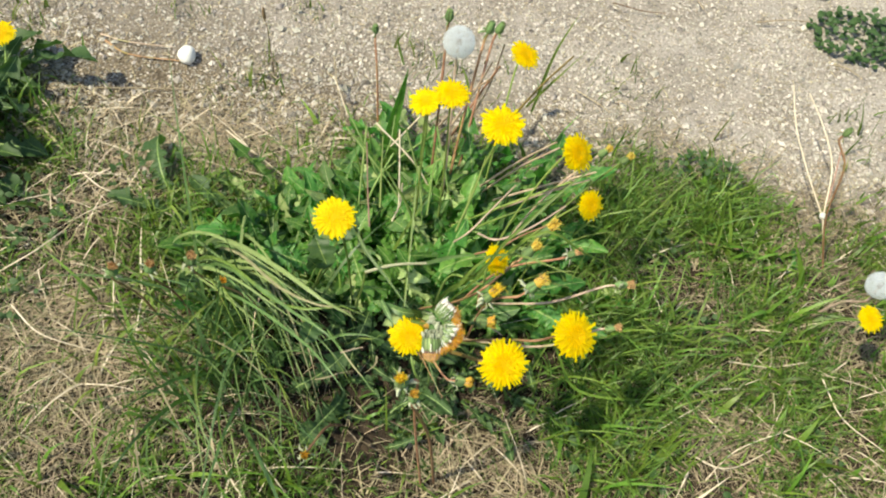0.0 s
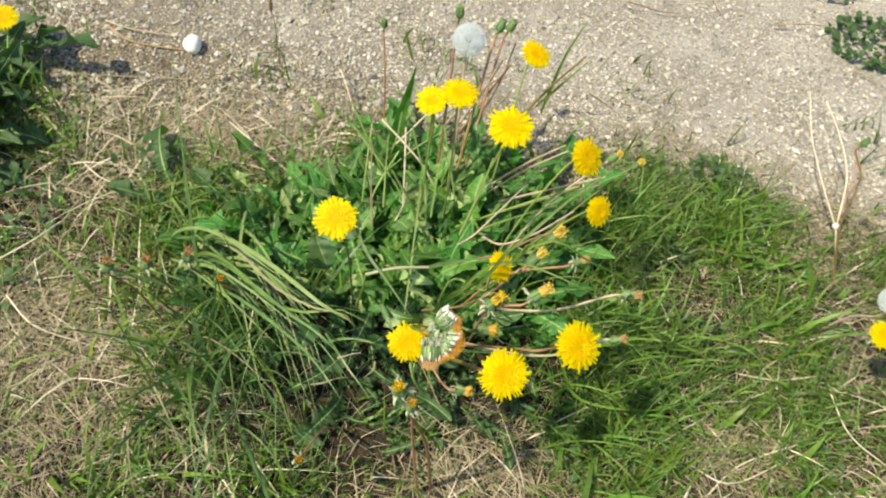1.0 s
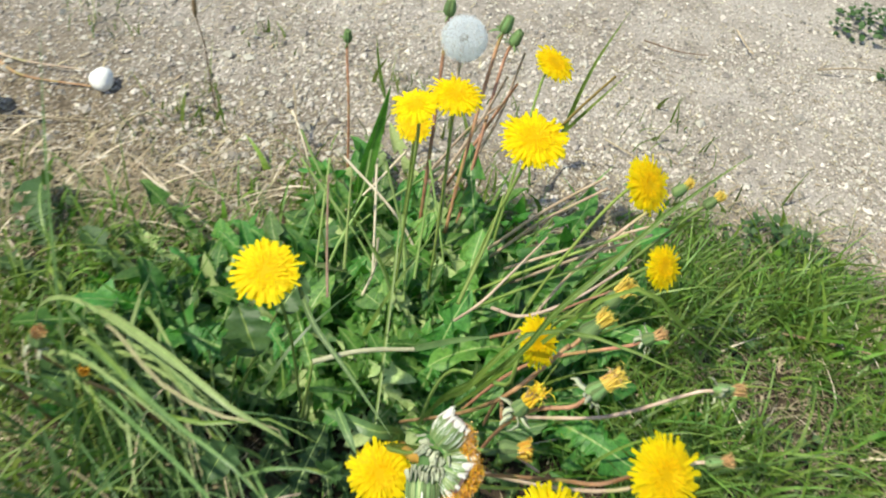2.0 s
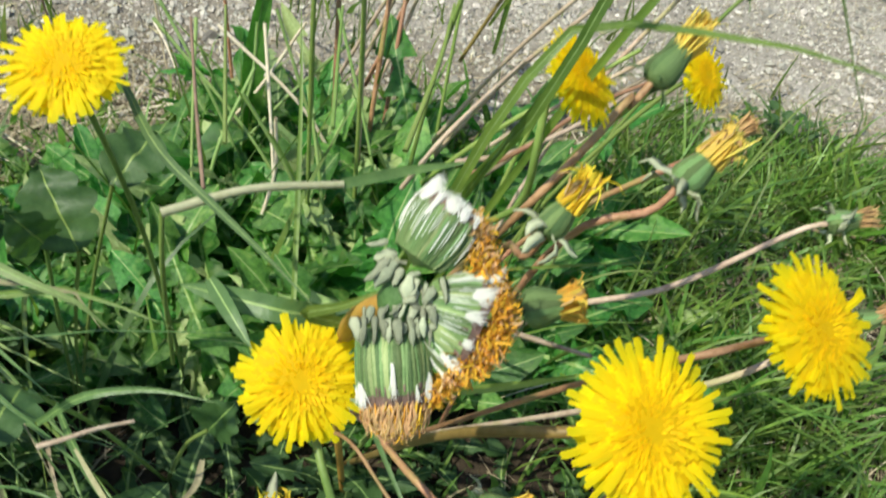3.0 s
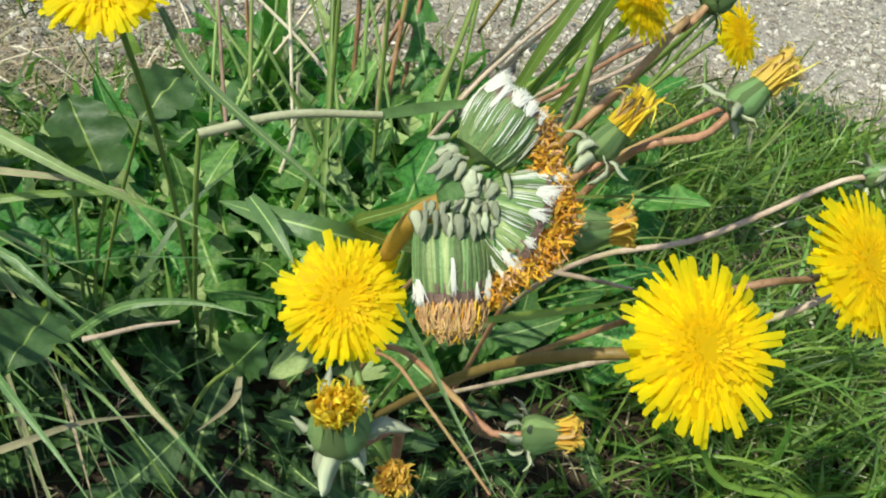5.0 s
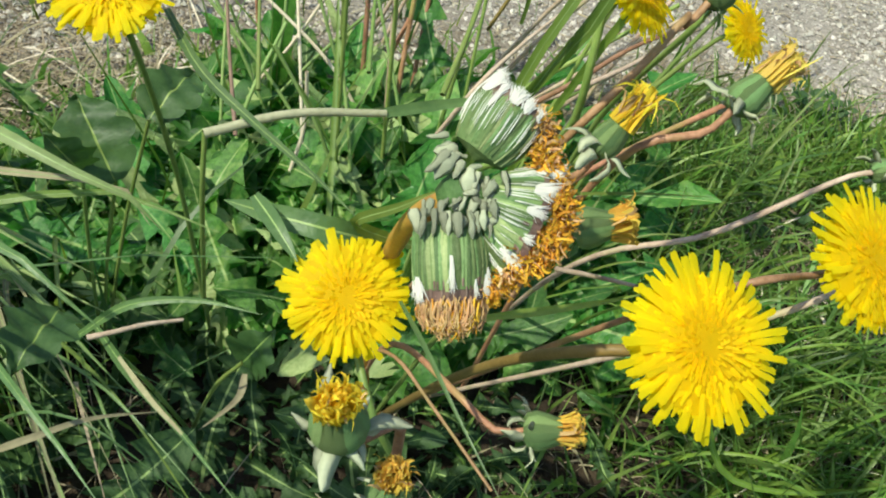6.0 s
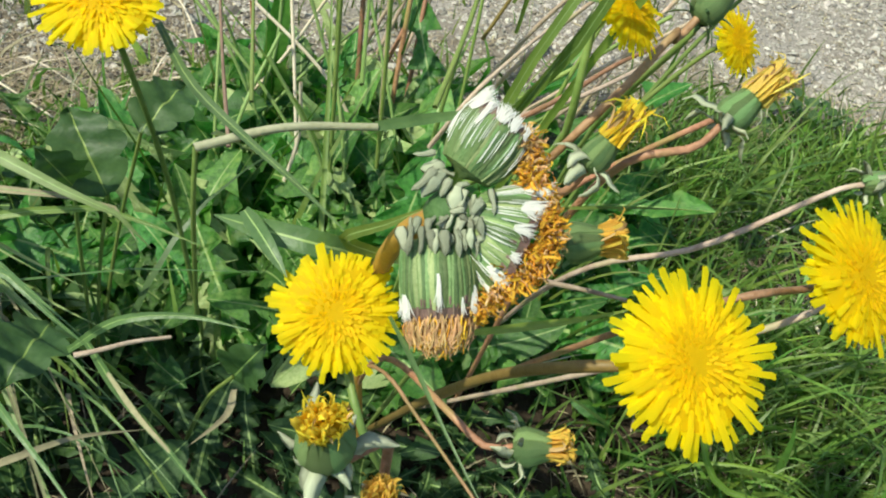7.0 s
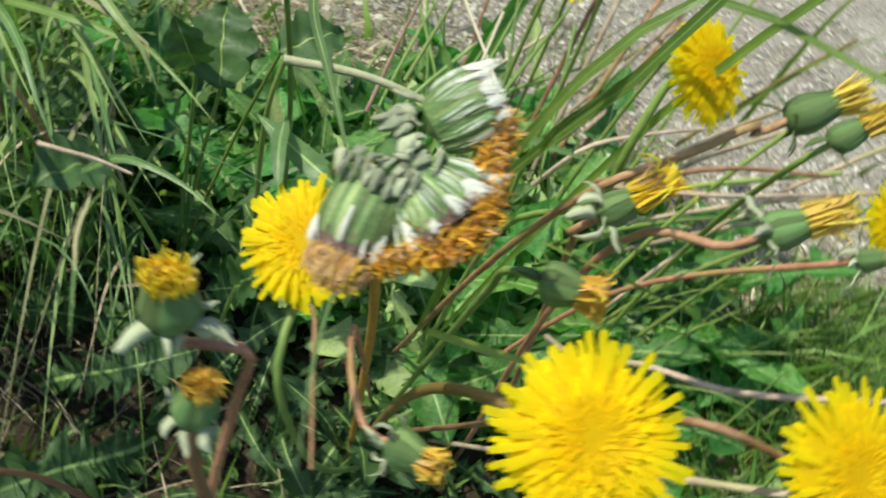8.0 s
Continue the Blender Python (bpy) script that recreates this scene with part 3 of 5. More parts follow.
BRACTS = [bract_mesh(0.8 + 0.4 * i, 0.24 + 0.04 * i) for i in range(3)]
BRACTS_PALE = [bract_mesh(0.5 + 0.45 * i, 0.28 + 0.06 * (i % 3), mat=M_BRACT_PALE, blunt=4.0, crumple=0.07) for i in range(5)]


def stem_part(e, pts, r0, r1, mat, label=""):
    geo = Geo()
    tube(geo, [Vector(p) - e.location for p in pts], r0, r1, 20, 8)
    return geo.make("stem", mat, e, label=label)


def bend(base, head, axis, mid=None, back=0.035):
    """Line of a stem from its base to the back of the head."""
    b, h, n = Vector(base), Vector(head), Vector(axis).normalized()
    end = h - n * back
    if mid is None:
        m = b.lerp(end, 0.5) + Vector((0, 0, 0.16 * (end - b).length))
        return [b, m, end, h]
    return [b, *[Vector(q) for q in mid], end, h]


FLOWER_NO = [0]


def flower(head, size, normal, base, label, mid=None, stem=M_STEM_G, r=0.0012, name="dandelion_flower"):
    FLOWER_NO[0] += 1
    k = FLOWER_NO[0]
    g = random.Random(500 + k)
    e = thing(name, base, label, "flower", "open dandelion flowers")
    R = size / 2
    n = Vector(normal).normalized()
    stem_part(e, bend(base, Vector(head) - n * R * 0.42, n, mid, R * 0.6), r * 1.15, r, stem)
    at = facing(Vector(head) - n * R * 0.25 - e.location, n, g.uniform(0, 6.28)) @ Matrix.Diagonal((R, R, R, 1))
    h = new("flower_head", HEADS[k % 4])
    h.parent, h.matrix_basis = e, at
    count = 72
    for i in range(count):
        p = new("petal", PETALS[g.randrange(6)])
        p.parent = h
        L = g.uniform(0.80, 1.14)
        p.matrix_basis = Matrix.Rotation(6.283 * (i + g.uniform(-0.75, 0.75)) / count, 4, "Z") @ Matrix.Rotation(radians(g.uniform(-2, 12) * -1 + 4), 4, "Y") @ Matrix.Diagonal((L, g.uniform(0.9, 1.2), 1, 1))
    geo = Geo()
    lathe(geo, [(0.02, -0.50), (0.16, -0.46), (0.25, -0.34), (0.28, -0.18), (0.30, -0.02), (0.34, 0.06)], 14)
    geo.make("involucre", M_CUP, e, at)
    for i in range(12):
        b = new("bract", BRACTS[i % 3])
        b.parent = e
        a = 6.283 * (i + g.uniform(-0.3, 0.3)) / 12
        L = g.uniform(0.28, 0.42)
        up = i % 2
        b.matrix_basis = at @ Matrix.Rotation(a, 4, "Z") @ Matrix.Translation((0.25, 0, -0.05 if up else -0.38)) @ Matrix.Rotation(0.2 if up else -0.1, 4, "Y") @ Matrix.Scale(L, 4)
    return e


def shreds(geo, n, radius, length, g, slot=0, thick=0.0006, spread=0.5, curl=0.6, loose=0.2):
    """Shrivelled florets standing out of a cup along +z."""
    for i in range(n):
        a, r = g.uniform(0, 6.28), radius * math.sqrt(g.random())
        d = Vector((math.cos(a) * spread * r / radius + g.uniform(-loose, loose), math.sin(a) * spread * r / radius + g.uniform(-loose, loose), 1)).normalized()
        p = Vector((r * math.cos(a), r * math.sin(a), 0))
        L = length * g.uniform(0.6, 1.1)
        side = Vector((g.uniform(-1, 1), g.uniform(-1, 1), g.uniform(-0.5, 0.5)))
        pts = [p, p + d * L * 0.5 + side * L * 0.08, p + d * L * 0.85 + side * L * curl * 0.25, p + d * L * (1 - 0.3 * curl) + side * L * curl * 0.5]
        ribbon(geo, pts, thick * g.uniform(0.8, 1.7), 5, 0.5, Vector((g.uniform(-1, 1), g.uniform(-1, 1), 0.2)), 4, 0.9, slot)


def spent(centre, axis, size, base, label, tips=M_WITHER_Y, mid=None, stem=M_STEM_B, pale=False, reflex=9, shut=False, r=0.0012, name="withered_dandelion", tip_len=0.85):
    """A closed or withered head: green cup, turned-back bracts, a tuft of shrivelled florets. size: cup's length."""
    FLOWER_NO[0] += 1
    g = random.Random(900 + FLOWER_NO[0])
    e = thing(name, base, label, "flower bud" if shut else "withered flower", "closed dandelion buds" if shut else "withered dandelion heads")
    n = Vector(axis).normalized()
    stem_part(e, bend(base, Vector(centre) - n * size * 0.45, n, mid, size * 0.7), r * 1.1, r, stem)
    at = facing(Vector(centre) - e.location, n, g.uniform(0, 6.28)) @ Matrix.Diagonal((size, size, size, 1))
    geo = Geo()
    if shut:
        prof = [(0.05, -0.5), (0.26, -0.44), (0.36, -0.2), (0.34, 0.1), (0.28, 0.36), (0.25, 0.50), (0.20, 0.56), (0.03, 0.53)]
    else:
        prof = [(0.05, -0.5), (0.22, -0.47), (0.36, -0.34), (0.40, -0.12), (0.36, 0.12), (0.29, 0.36), (0.25, 0.56)]
        if tip_len <= 0.7:
            prof = [(q * (1.25 - 0.1 * z), z * 0.9) for q, z in prof]
    lathe(geo, [(r * 0.94, z) for r, z in prof], 18, 0, 0.03)
    cup = geo.make("involucre", M_CUP, e, at)
    first = None
    for i in range(13):
        turn = Matrix.Rotation(6.283 * (i + g.uniform(-0.15, 0.15)) / 13, 4, "Z")
        if first is None:
            strip = Geo()
            cut = g.uniform(0.9, 1.1)
            strip.grid([[((r + p) * math.cos(w * (1 - 0.5 * max(0, z))), (r + p) * math.sin(w * (1 - 0.5 * max(0, z))), z * cut) for w, p in ((-0.27, 0.0), (0, 0.018), (0.27, 0.0))] for r, z in prof[1:]])
            first = strip.make("bract", M_BRACT, cup, turn)
        else:
            share(first, cup, turn @ Matrix.Diagonal((1, 1, g.uniform(0.9, 1.12), 1)))
    for i in range(reflex):
        b = new("bract", BRACTS_PALE[g.randrange(5)] if pale else BRACTS[i % 3])
        b.parent = e
        L = g.uniform(0.55, 1.05) if pale else g.uniform(0.45, 0.8)
        b.matrix_basis = at @ Matrix.Rotation(6.283 * (i + g.uniform(-0.3, 0.3)) / max(1, reflex), 4, "Z") @ Matrix.Translation((0.2, 0, g.uniform(-0.44, -0.26) if pale else -0.42)) @ Matrix.Rotation(g.uniform(-0.9, 0.35), 4, "Y") @ Matrix.Rotation(g.uniform(-0.7, 0.7), 4, "X") @ Matrix.Scale(L, 4)
    if tips is not None:
        geo = Geo()
        lathe(geo, [(0.26, -0.05), (0.25, 0.18 * tip_len), (0.19, 0.36 * tip_len), (0.02, 0.46 * tip_len)], 12, 0, 0.15)
        if tip_len > 0.95:
            shreds(geo, 110, 0.33, tip_len, g, 0, 0.13, -0.14, 0.55, 0.09)
            shreds(geo, 26, 0.33, tip_len * 0.95, g, 1, 0.08, -0.04, 1.0, 0.16)
            shreds(geo, 9, 0.32, tip_len * 1.05, g, 0, 0.06, 0.05, 1.3, 0.25)
        elif tip_len > 0.75:
            shreds(geo, 120, 0.27, tip_len, g, 0, 0.055, 0.12, 0.45)
        else:
            shreds(geo, 80, 0.30, tip_len * 0.95, g, 0, 0.15, 0.08, 0.8, 0.22)
            shreds(geo, 50, 0.31, tip_len * 1.10, g, 0, 0.06, 0.16, 1.1, 0.28)
            shreds(geo, 9, 0.30, tip_len, g, 1, 0.09, 0.28, 1.0, 0.3)
        geo.make("withered_petals", [tips, M_WITHER_T], e, at @ Matrix.Translation((0, 0, 0.4)))
    return e


def seed_clock(centre, size, base, label, mid=None, name="dandelion_clock"):
    e = thing(name, base, label, "seed head", "dandelion clocks")
    g = random.Random(77 + int(size * 1e4))
    c = Vector(centre)
    stem_part(e, bend(base, c, (0, 0.1, 1), mid, 0.03), 0.0019, 0.0014, M_STEM_P)
    core = Geo()
    lathe(core, [(0.0005, -0.004), (0.0035, -0.003), (0.0045, 0.0), (0.0035, 0.003), (0.0005, 0.0042)], 10)
    core.make("core", M_SEED, e, Matrix.Translation(c - e.location))
    geo = Geo()
    R = size / 2
    for i in range(210):
        z = 1 - 2 * (i + 0.5) / 210
        a = i * 2.39996
        d = Vector((math.sqrt(1 - z * z) * math.cos(a), math.sqrt(1 - z * z) * math.sin(a), z))
        u = d.orthogonal().normalized()
        v = d.cross(u)
        geo.grid([[d * 0.004 + u * 0.0001, d * 0.004 - u * 0.0001], [d * R * 0.78 + u * 0.0001, d * R * 0.78 - u * 0.0001]])
        for k in range(9):
            w = 6.283 * k / 9 + a
            q = u * math.cos(w) + v * math.sin(w)
            s = d.cross(q) * 0.00017
            tip = d * R * g.uniform(0.94, 1.02) + q * R * 0.26
            geo.grid([[d * R * 0.78 - s, d * R * 0.78 + s], [tip - s, tip + s]])
    geo.make("pappus", M_CLOCK, e, Matrix.Translation(c - e.location))
    return e


# ---- leaves of the clump ----
LUSH = "green toothed dandelion leaves rising thickly from the turf"
rosette((0.07, 0.825, 0.0), 250, 0.125, LUSH, seed=1, wide=0.09, pale=0.30, lean=-0.1, arc=(-0.6, 3.7))
rosette((0.01, 0.78, 0.0), 190, 0.12, LUSH, seed=2, wide=0.07, pale=0.14, lean=-0.1, arc=(0.4, 2.9))
rosette((0.17, 0.84, 0.0), 60, 0.17, LUSH, seed=3, wide=0.06)
rosette((0.12, 0.79, 0.0), 180, 0.125, LUSH, seed=4, wide=0.075, lean=-0.1, arc=(0.4, 2.8))
rosette((-0.05, 0.78, 0.0), 60, 0.15, LUSH, seed=5, wide=0.06, arc=(-0.3, 3.9))
rosette((-0.125, 0.725, 0.0), 56, 0.13, LUSH, seed=12, wide=0.05, arc=(0.6, 4.2))
rosette((0.03, 0.70, 0.0), 14, 0.07, "dandelion leaves low in the clump, shade put into their green", seed=6, wide=0.07, lean=0.3, pale=0.0, kinds=SHADED_LEAVES)
rosette((0.04, 0.745, 0.0), 60, 0.15, LUSH, seed=18, wide=0.06, pale=0.15, lean=-0.1, arc=(0.5, 2.9))
rosette((0.13, 0.75, 0.0), 36, 0.14, LUSH, seed=19, wide=0.05, pale=0.1, lean=-0.1, arc=(0.5, 2.7))
rosette((0.22, 0.785, 0.0), 36, 0.12, LUSH, seed=7, wide=0.05, arc=(-0.8, 3.4))
rosette((0.06, 0.91, 0.0), 60, 0.14, LUSH, seed=8, wide=0.05, pale=0.32)
# the mound's shade is carried by the darker leaf colour
rosette((-0.62, 0.91, 0.0), 90, 0.17, "dandelion leaves in low mound beside gravel, darkened for shade", seed=9, kinds=SHADED_LEAVES)
rosette((-0.62, 0.78, 0.0), 70, 0.16, "dandelion leaves in low mound beside gravel, darkened for shade", seed=10, kinds=SHADED_LEAVES)
rosette((-0.03, 0.625, 0.0), 12, 0.11, "dandelion leaves low in the clump, shade put into their green", seed=13, wide=0.06, lean=0.1, pale=0.0, kinds=SHADED_LEAVES)
rosette((0.06, 0.61, 0.0), 12, 0.09, "dandelion leaves low in the clump, shade put into their green", seed=14, wide=0.05, lean=0.2, pale=0.0, kinds=SHADED_LEAVES)
rosette((0.10, 0.60, 0.0), 24, 0.07, "dandelion leaves low under the flowers, shade put into their green", seed=20, wide=0.05, lean=0.35, pale=0.0, kinds=SHADED_LEAVES)
rosette((0.05, 0.545, 0.0), 18, 0.06, "dandelion leaves low under the flowers, shade put into their green", seed=21, wide=0.04, lean=0.4, pale=0.0, kinds=SHADED_LEAVES)
rosette((0.17, 0.625, 0.0), 22, 0.06, "dandelion leaves low under the flowers, shade put into their green", seed=22, wide=0.045, lean=0.35, pale=0.0, kinds=SHADED_LEAVES)
rosette((0.25, 0.62, 0.0), 14, 0.06, "dandelion leaves low under the flowers, shade put into their green", seed=23, wide=0.04, lean=0.3, pale=0.0, kinds=SHADED_LEAVES)
rosette((0.12, 0.655, 0.0), 20, 0.07, "dandelion leaves low under the flowers, shade put into their green", seed=24, wide=0.045, lean=0.3, pale=0.0, kinds=SHADED_LEAVES)
rosette((0.045, 0.64, 0.0), 24, 0.085, "dandelion leaves low in the clump, shade put into their green", seed=25, wide=0.045, lean=0.25, pale=0.0, kinds=SHADED_LEAVES)
rosette((-0.19, 0.765, 0.0), 34, 0.13, "dandelion leaves beside tall grass, darkened for shade", seed=15, wide=0.06, pale=0.0, kinds=SHADED_LEAVES)
rosette((-0.10, 0.69, 0.0), 26, 0.09, "dandelion leaves low in the clump, shade put into their green", seed=16, wide=0.05, pale=0.0, kinds=SHADED_LEAVES)
rosette((0.62, 0.84, 0.0), 10, 0.08, "small flat dandelion leaves in short turf", seed=11, lean=0.5)

# ---- open flowers ----
flower((0.0832, 0.5595, 0.258), 0.0366, (0.03, -0.62, 0.78), (0.11, 0.66, 0.0), "bright yellow dandelion flower fully open beside a withered head", [(0.1082, 0.5463, 0.1877), (0.0943, 0.5407, 0.2299)])
flower((0.1735, 0.5355, 0.286), 0.0440, (0.22, -0.48, 0.85), (0.10, 0.68, 0.0), "large bright yellow dandelion flower fully open on a brown stem", [(0.1346, 0.5665, 0.2276), (0.1551, 0.5441, 0.2678)], M_STEM_O, 0.0017)
flower((0.2385, 0.582, 0.277), 0.0450, (0.36, -0.42, 0.83), (0.11, 0.69, 0.0), "large bright yellow dandelion flower fully open on a brown stem", [(0.1860, 0.5836, 0.2454), (0.2001, 0.5720, 0.2720)], M_STEM_B)
flower((-0.009, 0.661, 0.284), 0.0424, (-0.05, -0.36, 0.93), (0.0, 0.72, 0.0), "yellow dandelion flower fully open above broad leaves")
flower((0.152, 0.613, 0.335), 0.0275, (0.58, -0.30, 0.76), (0.10, 0.72, 0.0), "yellow dandelion flower tilted sideways on a green stem", [(0.115, 0.67, 0.2), (0.1440, 0.6180, 0.2796), (0.1434, 0.6128, 0.3069)])
flower((0.139, 0.792, 0.315), 0.0483, (0.02, -0.12, 0.99), (0.11, 0.80, 0.0), "yellow dandelion flower fully open facing the sky")
flower((0.081, 0.831, 0.306), 0.0395, (0.0, -0.05, 1.0), (0.09, 0.83, 0.0), "yellow dandelion flower fully open touching a second bloom")
flower((0.054, 0.815, 0.302), 0.0340, (-0.25, -0.1, 0.95), (0.06, 0.81, 0.0), "yellow dandelion flower fully open touching a second bloom")
flower((0.224, 0.784, 0.299), 0.0400, (0.55, -0.38, 0.74), (0.15, 0.78, 0.0), "yellow dandelion flower tilted sideways on a long stem", None, M_STEM_G)
flower((0.252, 0.761, 0.245), 0.0330, (0.55, -0.45, 0.70), (0.15, 0.76, 0.0), "yellow dandelion flower tilted sideways on a long stem", None, M_STEM_G)
flower((0.048, 0.914, 0.194), 0.0326, (-0.05, -0.5, 0.86), (0.05, 0.93, 0.0), "small yellow dandelion flower low among the leaves")
flower((0.159, 0.970, 0.247), 0.0393, (0.35, -0.05, 0.93), (0.14, 0.90, 0.0), "yellow dandelion flower fully open at the edge of gravel")
flower((-0.545, 0.985, 0.10), 0.0380, (0.1, -0.3, 0.95), (-0.53, 0.93, 0.0), "yellow dandelion flower above dark leaves beside gravel")
flower((0.607, 0.745, 0.15), 0.0330, (0.2, -0.3, 0.93), (0.60, 0.80, 0.0), "yellow dandelion flower fully open in short turf")

# ---- withered and closed heads ----
W = "withered dandelion head with green cup and turned-back bracts"
spent((0.0860, 0.5005, 0.2895), (-0.10, -0.14, 0.97), 0.0125, (0.1258, 0.5010, 0.0000), W + ", crumpled yellow tuft", M_TUFT, [(0.1018, 0.5063, 0.2157), (0.1002, 0.5112, 0.2585), (0.0992, 0.5127, 0.2716)], M_STEM_B, True, 12, tip_len=0.55, r=0.0013)
spent((0.0985, 0.4965, 0.269), (0.02, 0.05, 0.99), 0.0100, (0.1396, 0.5101, 0.0000), W + ", golden tuft", M_GOLD, None, M_STEM_B, True, 9, tip_len=0.6, r=0.0017)
spent((0.139, 0.529, 0.249), (0.90, -0.05, 0.25), 0.0105, (0.09, 0.70, 0.0), W + ", golden tuft", M_GOLD, [(0.1026, 0.5691, 0.2252), (0.1178, 0.5372, 0.2474)], M_STEM_B, True, 11, r=0.0010, tip_len=0.68)
spent((0.1486, 0.5774, 0.2792), (0.93, 0.05, 0.30), 0.0120, (0.10, 0.68, 0.0), W + ", golden tuft", M_GOLD, [(0.1310, 0.5919, 0.2477)], M_STEM_G, False, 4, tip_len=0.7)
spent((0.150, 0.594, 0.298), (0.50, 0.35, 0.80), 0.0115, (0.16, 0.74, 0.0), W + ", pale yellow tuft", M_TUFT, [(0.1435, 0.6171, 0.2623)], M_STEM_B, True, 9, tip_len=1.2)
spent((0.1873, 0.6052, 0.3109), (0.62, 0.40, 0.62), 0.0130, (0.15, 0.70, 0.0), W + ", yellow brown tuft", M_WITHER_Y, [(0.1599, 0.5978, 0.2935)], M_STEM_B, True, 8, tip_len=1.0)
spent((0.1776, 0.6291, 0.3293), (0.60, 0.50, 0.62), 0.0130, (0.08, 0.73, 0.0), W + ", yellow tuft", M_WITHER_Y, [(0.1422, 0.6029, 0.2928), (0.1581, 0.6135, 0.3108), (0.1685, 0.6221, 0.3229)], M_STEM_B, False, 6)
spent((0.286, 0.667, 0.245), (0.95, 0.1, 0.28), 0.0120, (0.17, 0.76, 0.0), W + ", pale tan tuft", M_WITHER_T, [(0.1854, 0.6524, 0.1945), (0.2207, 0.6521, 0.2109)], M_STEM_P, True, 8)
spent((0.196, 0.671, 0.309), (0.45, 0.3, 0.85), 0.0120, (0.18, 0.79, 0.0), W + ", pale yellow tuft", M_WITHER_Y, None, M_STEM_G, False, 4, tip_len=1.0)
spent((0.228, 0.673, 0.275), (0.7, 0.1, 0.7), 0.0100, (0.12, 0.73, 0.0), W + ", tan tuft", M_WITHER_T, None, M_STEM_B, True, 7)
spent((0.254, 0.815, 0.270), (0.6, 0.2, 0.75), 0.0105, (0.16, 0.80, 0.0), W + ", yellow tuft", M_WITHER_Y, None, M_STEM_P, False, 4)
spent((0.280, 0.817, 0.262), (0.6, 0.2, 0.75), 0.0105, (0.18, 0.78, 0.0), W + ", yellow tuft", M_WITHER_Y, None, M_STEM_G, False, 4)
spent((0.277, 0.615, 0.245), (0.8, 0.0, 0.5), 0.0100, (0.13, 0.70, 0.0), W + ", tan tuft", M_WITHER_T, [(0.2243, 0.5878, 0.2421)], M_STEM_P, False, 5)
spent((0.005, 0.464, 0.16), (0.1, -0.3, 0.9), 0.0110, (0.02, 0.56, 0.0), W + ", orange tuft", M_WITHER, None, M_STEM_B, True, 7)
for foot in ((-0.231, 0.609), (-0.195, 0.620), (-0.158, 0.638)):
    spent((*foot, 0.19), (0.2, 0.1, 0.95), 0.0125, (foot[0] + 0.02, foot[1] + 0.03, 0.0), W + ", dull brown tuft", M_WITHER_T, None, M_STEM_B, True, 6, tip_len=0.45)
spent((-0.118, 0.616, 0.195), (0.4, -0.2, 0.85), 0.0095, (-0.08, 0.66, 0.0), W + ", orange tuft", M_WITHER, None, M_STEM_B, False, 5)
SHUT = "closed green dandelion bud on a tall thin brown stem"
spent((-0.038, 1.040, 0.175), (0.0, 0.0, 1.0), 0.0125, (-0.022, 1.005, 0.0), SHUT, None, None, M_STEM_B, False, 3, True, 0.0013, "dandelion_bud")
spent((0.059, 0.993, 0.262), (0.0, 0.2, 1.0), 0.0150, (0.07, 0.88, 0.0), SHUT, None, None, M_STEM_B, False, 4, True, 0.0016, "dandelion_bud")
spent((0.110, 0.985, 0.262), (0.2, 0.2, 0.9), 0.0150, (0.09, 0.88, 0.0), SHUT, None, None, M_STEM_B, False, 6, True, 0.0016, "dandelion_bud")
spent((0.124, 1.056, 0.200), (0.3, 0.1, 0.9), 0.0150, (0.10, 0.90, 0.0), SHUT, None, None, M_STEM_B, False, 6, True, 0.0016, "dandelion_bud")
spent((0.560, 0.952, 0.230), (0.3, 0.1, 0.9), 0.0120, (0.6357, 0.9085, 0.0000), SHUT, None, [(0.5936, 0.9239, 0.1000), (0.5750, 0.9385, 0.1900)], M_STEM_B, False, 4, True, 0.0013, "dandelion_bud")
seed_clock((0.077, 0.944, 0.269), 0.0385, (0.09, 0.86, 0.0), "white fluffy dandelion seed head, whole and round")
seed_clock((0.606, 0.775, 0.175), 0.0320, (0.60, 0.82, 0.0), "greyish white dandelion seed head above short turf")


# ---- the fused withered head ----
M_STREAK = material("pale_green_bract", (0.20, 0.27, 0.10), (0.36, 0.42, 0.19), 260, 0.6, 0.4, 900, 0.1, per_object=0.3, spec=0.2)
M_DUSK = material("dark_bract", (0.045, 0.085, 0.025), (0.10, 0.16, 0.05), 260, 0.6, 0.4, 900, per_object=0.3, spec=0.2)
M_TIP = material("purple_brown_bract_tip", (0.11, 0.07, 0.055), (0.26, 0.18, 0.14), 300, 0.65, 0.3, 900, per_object=0.3, spec=0.2)


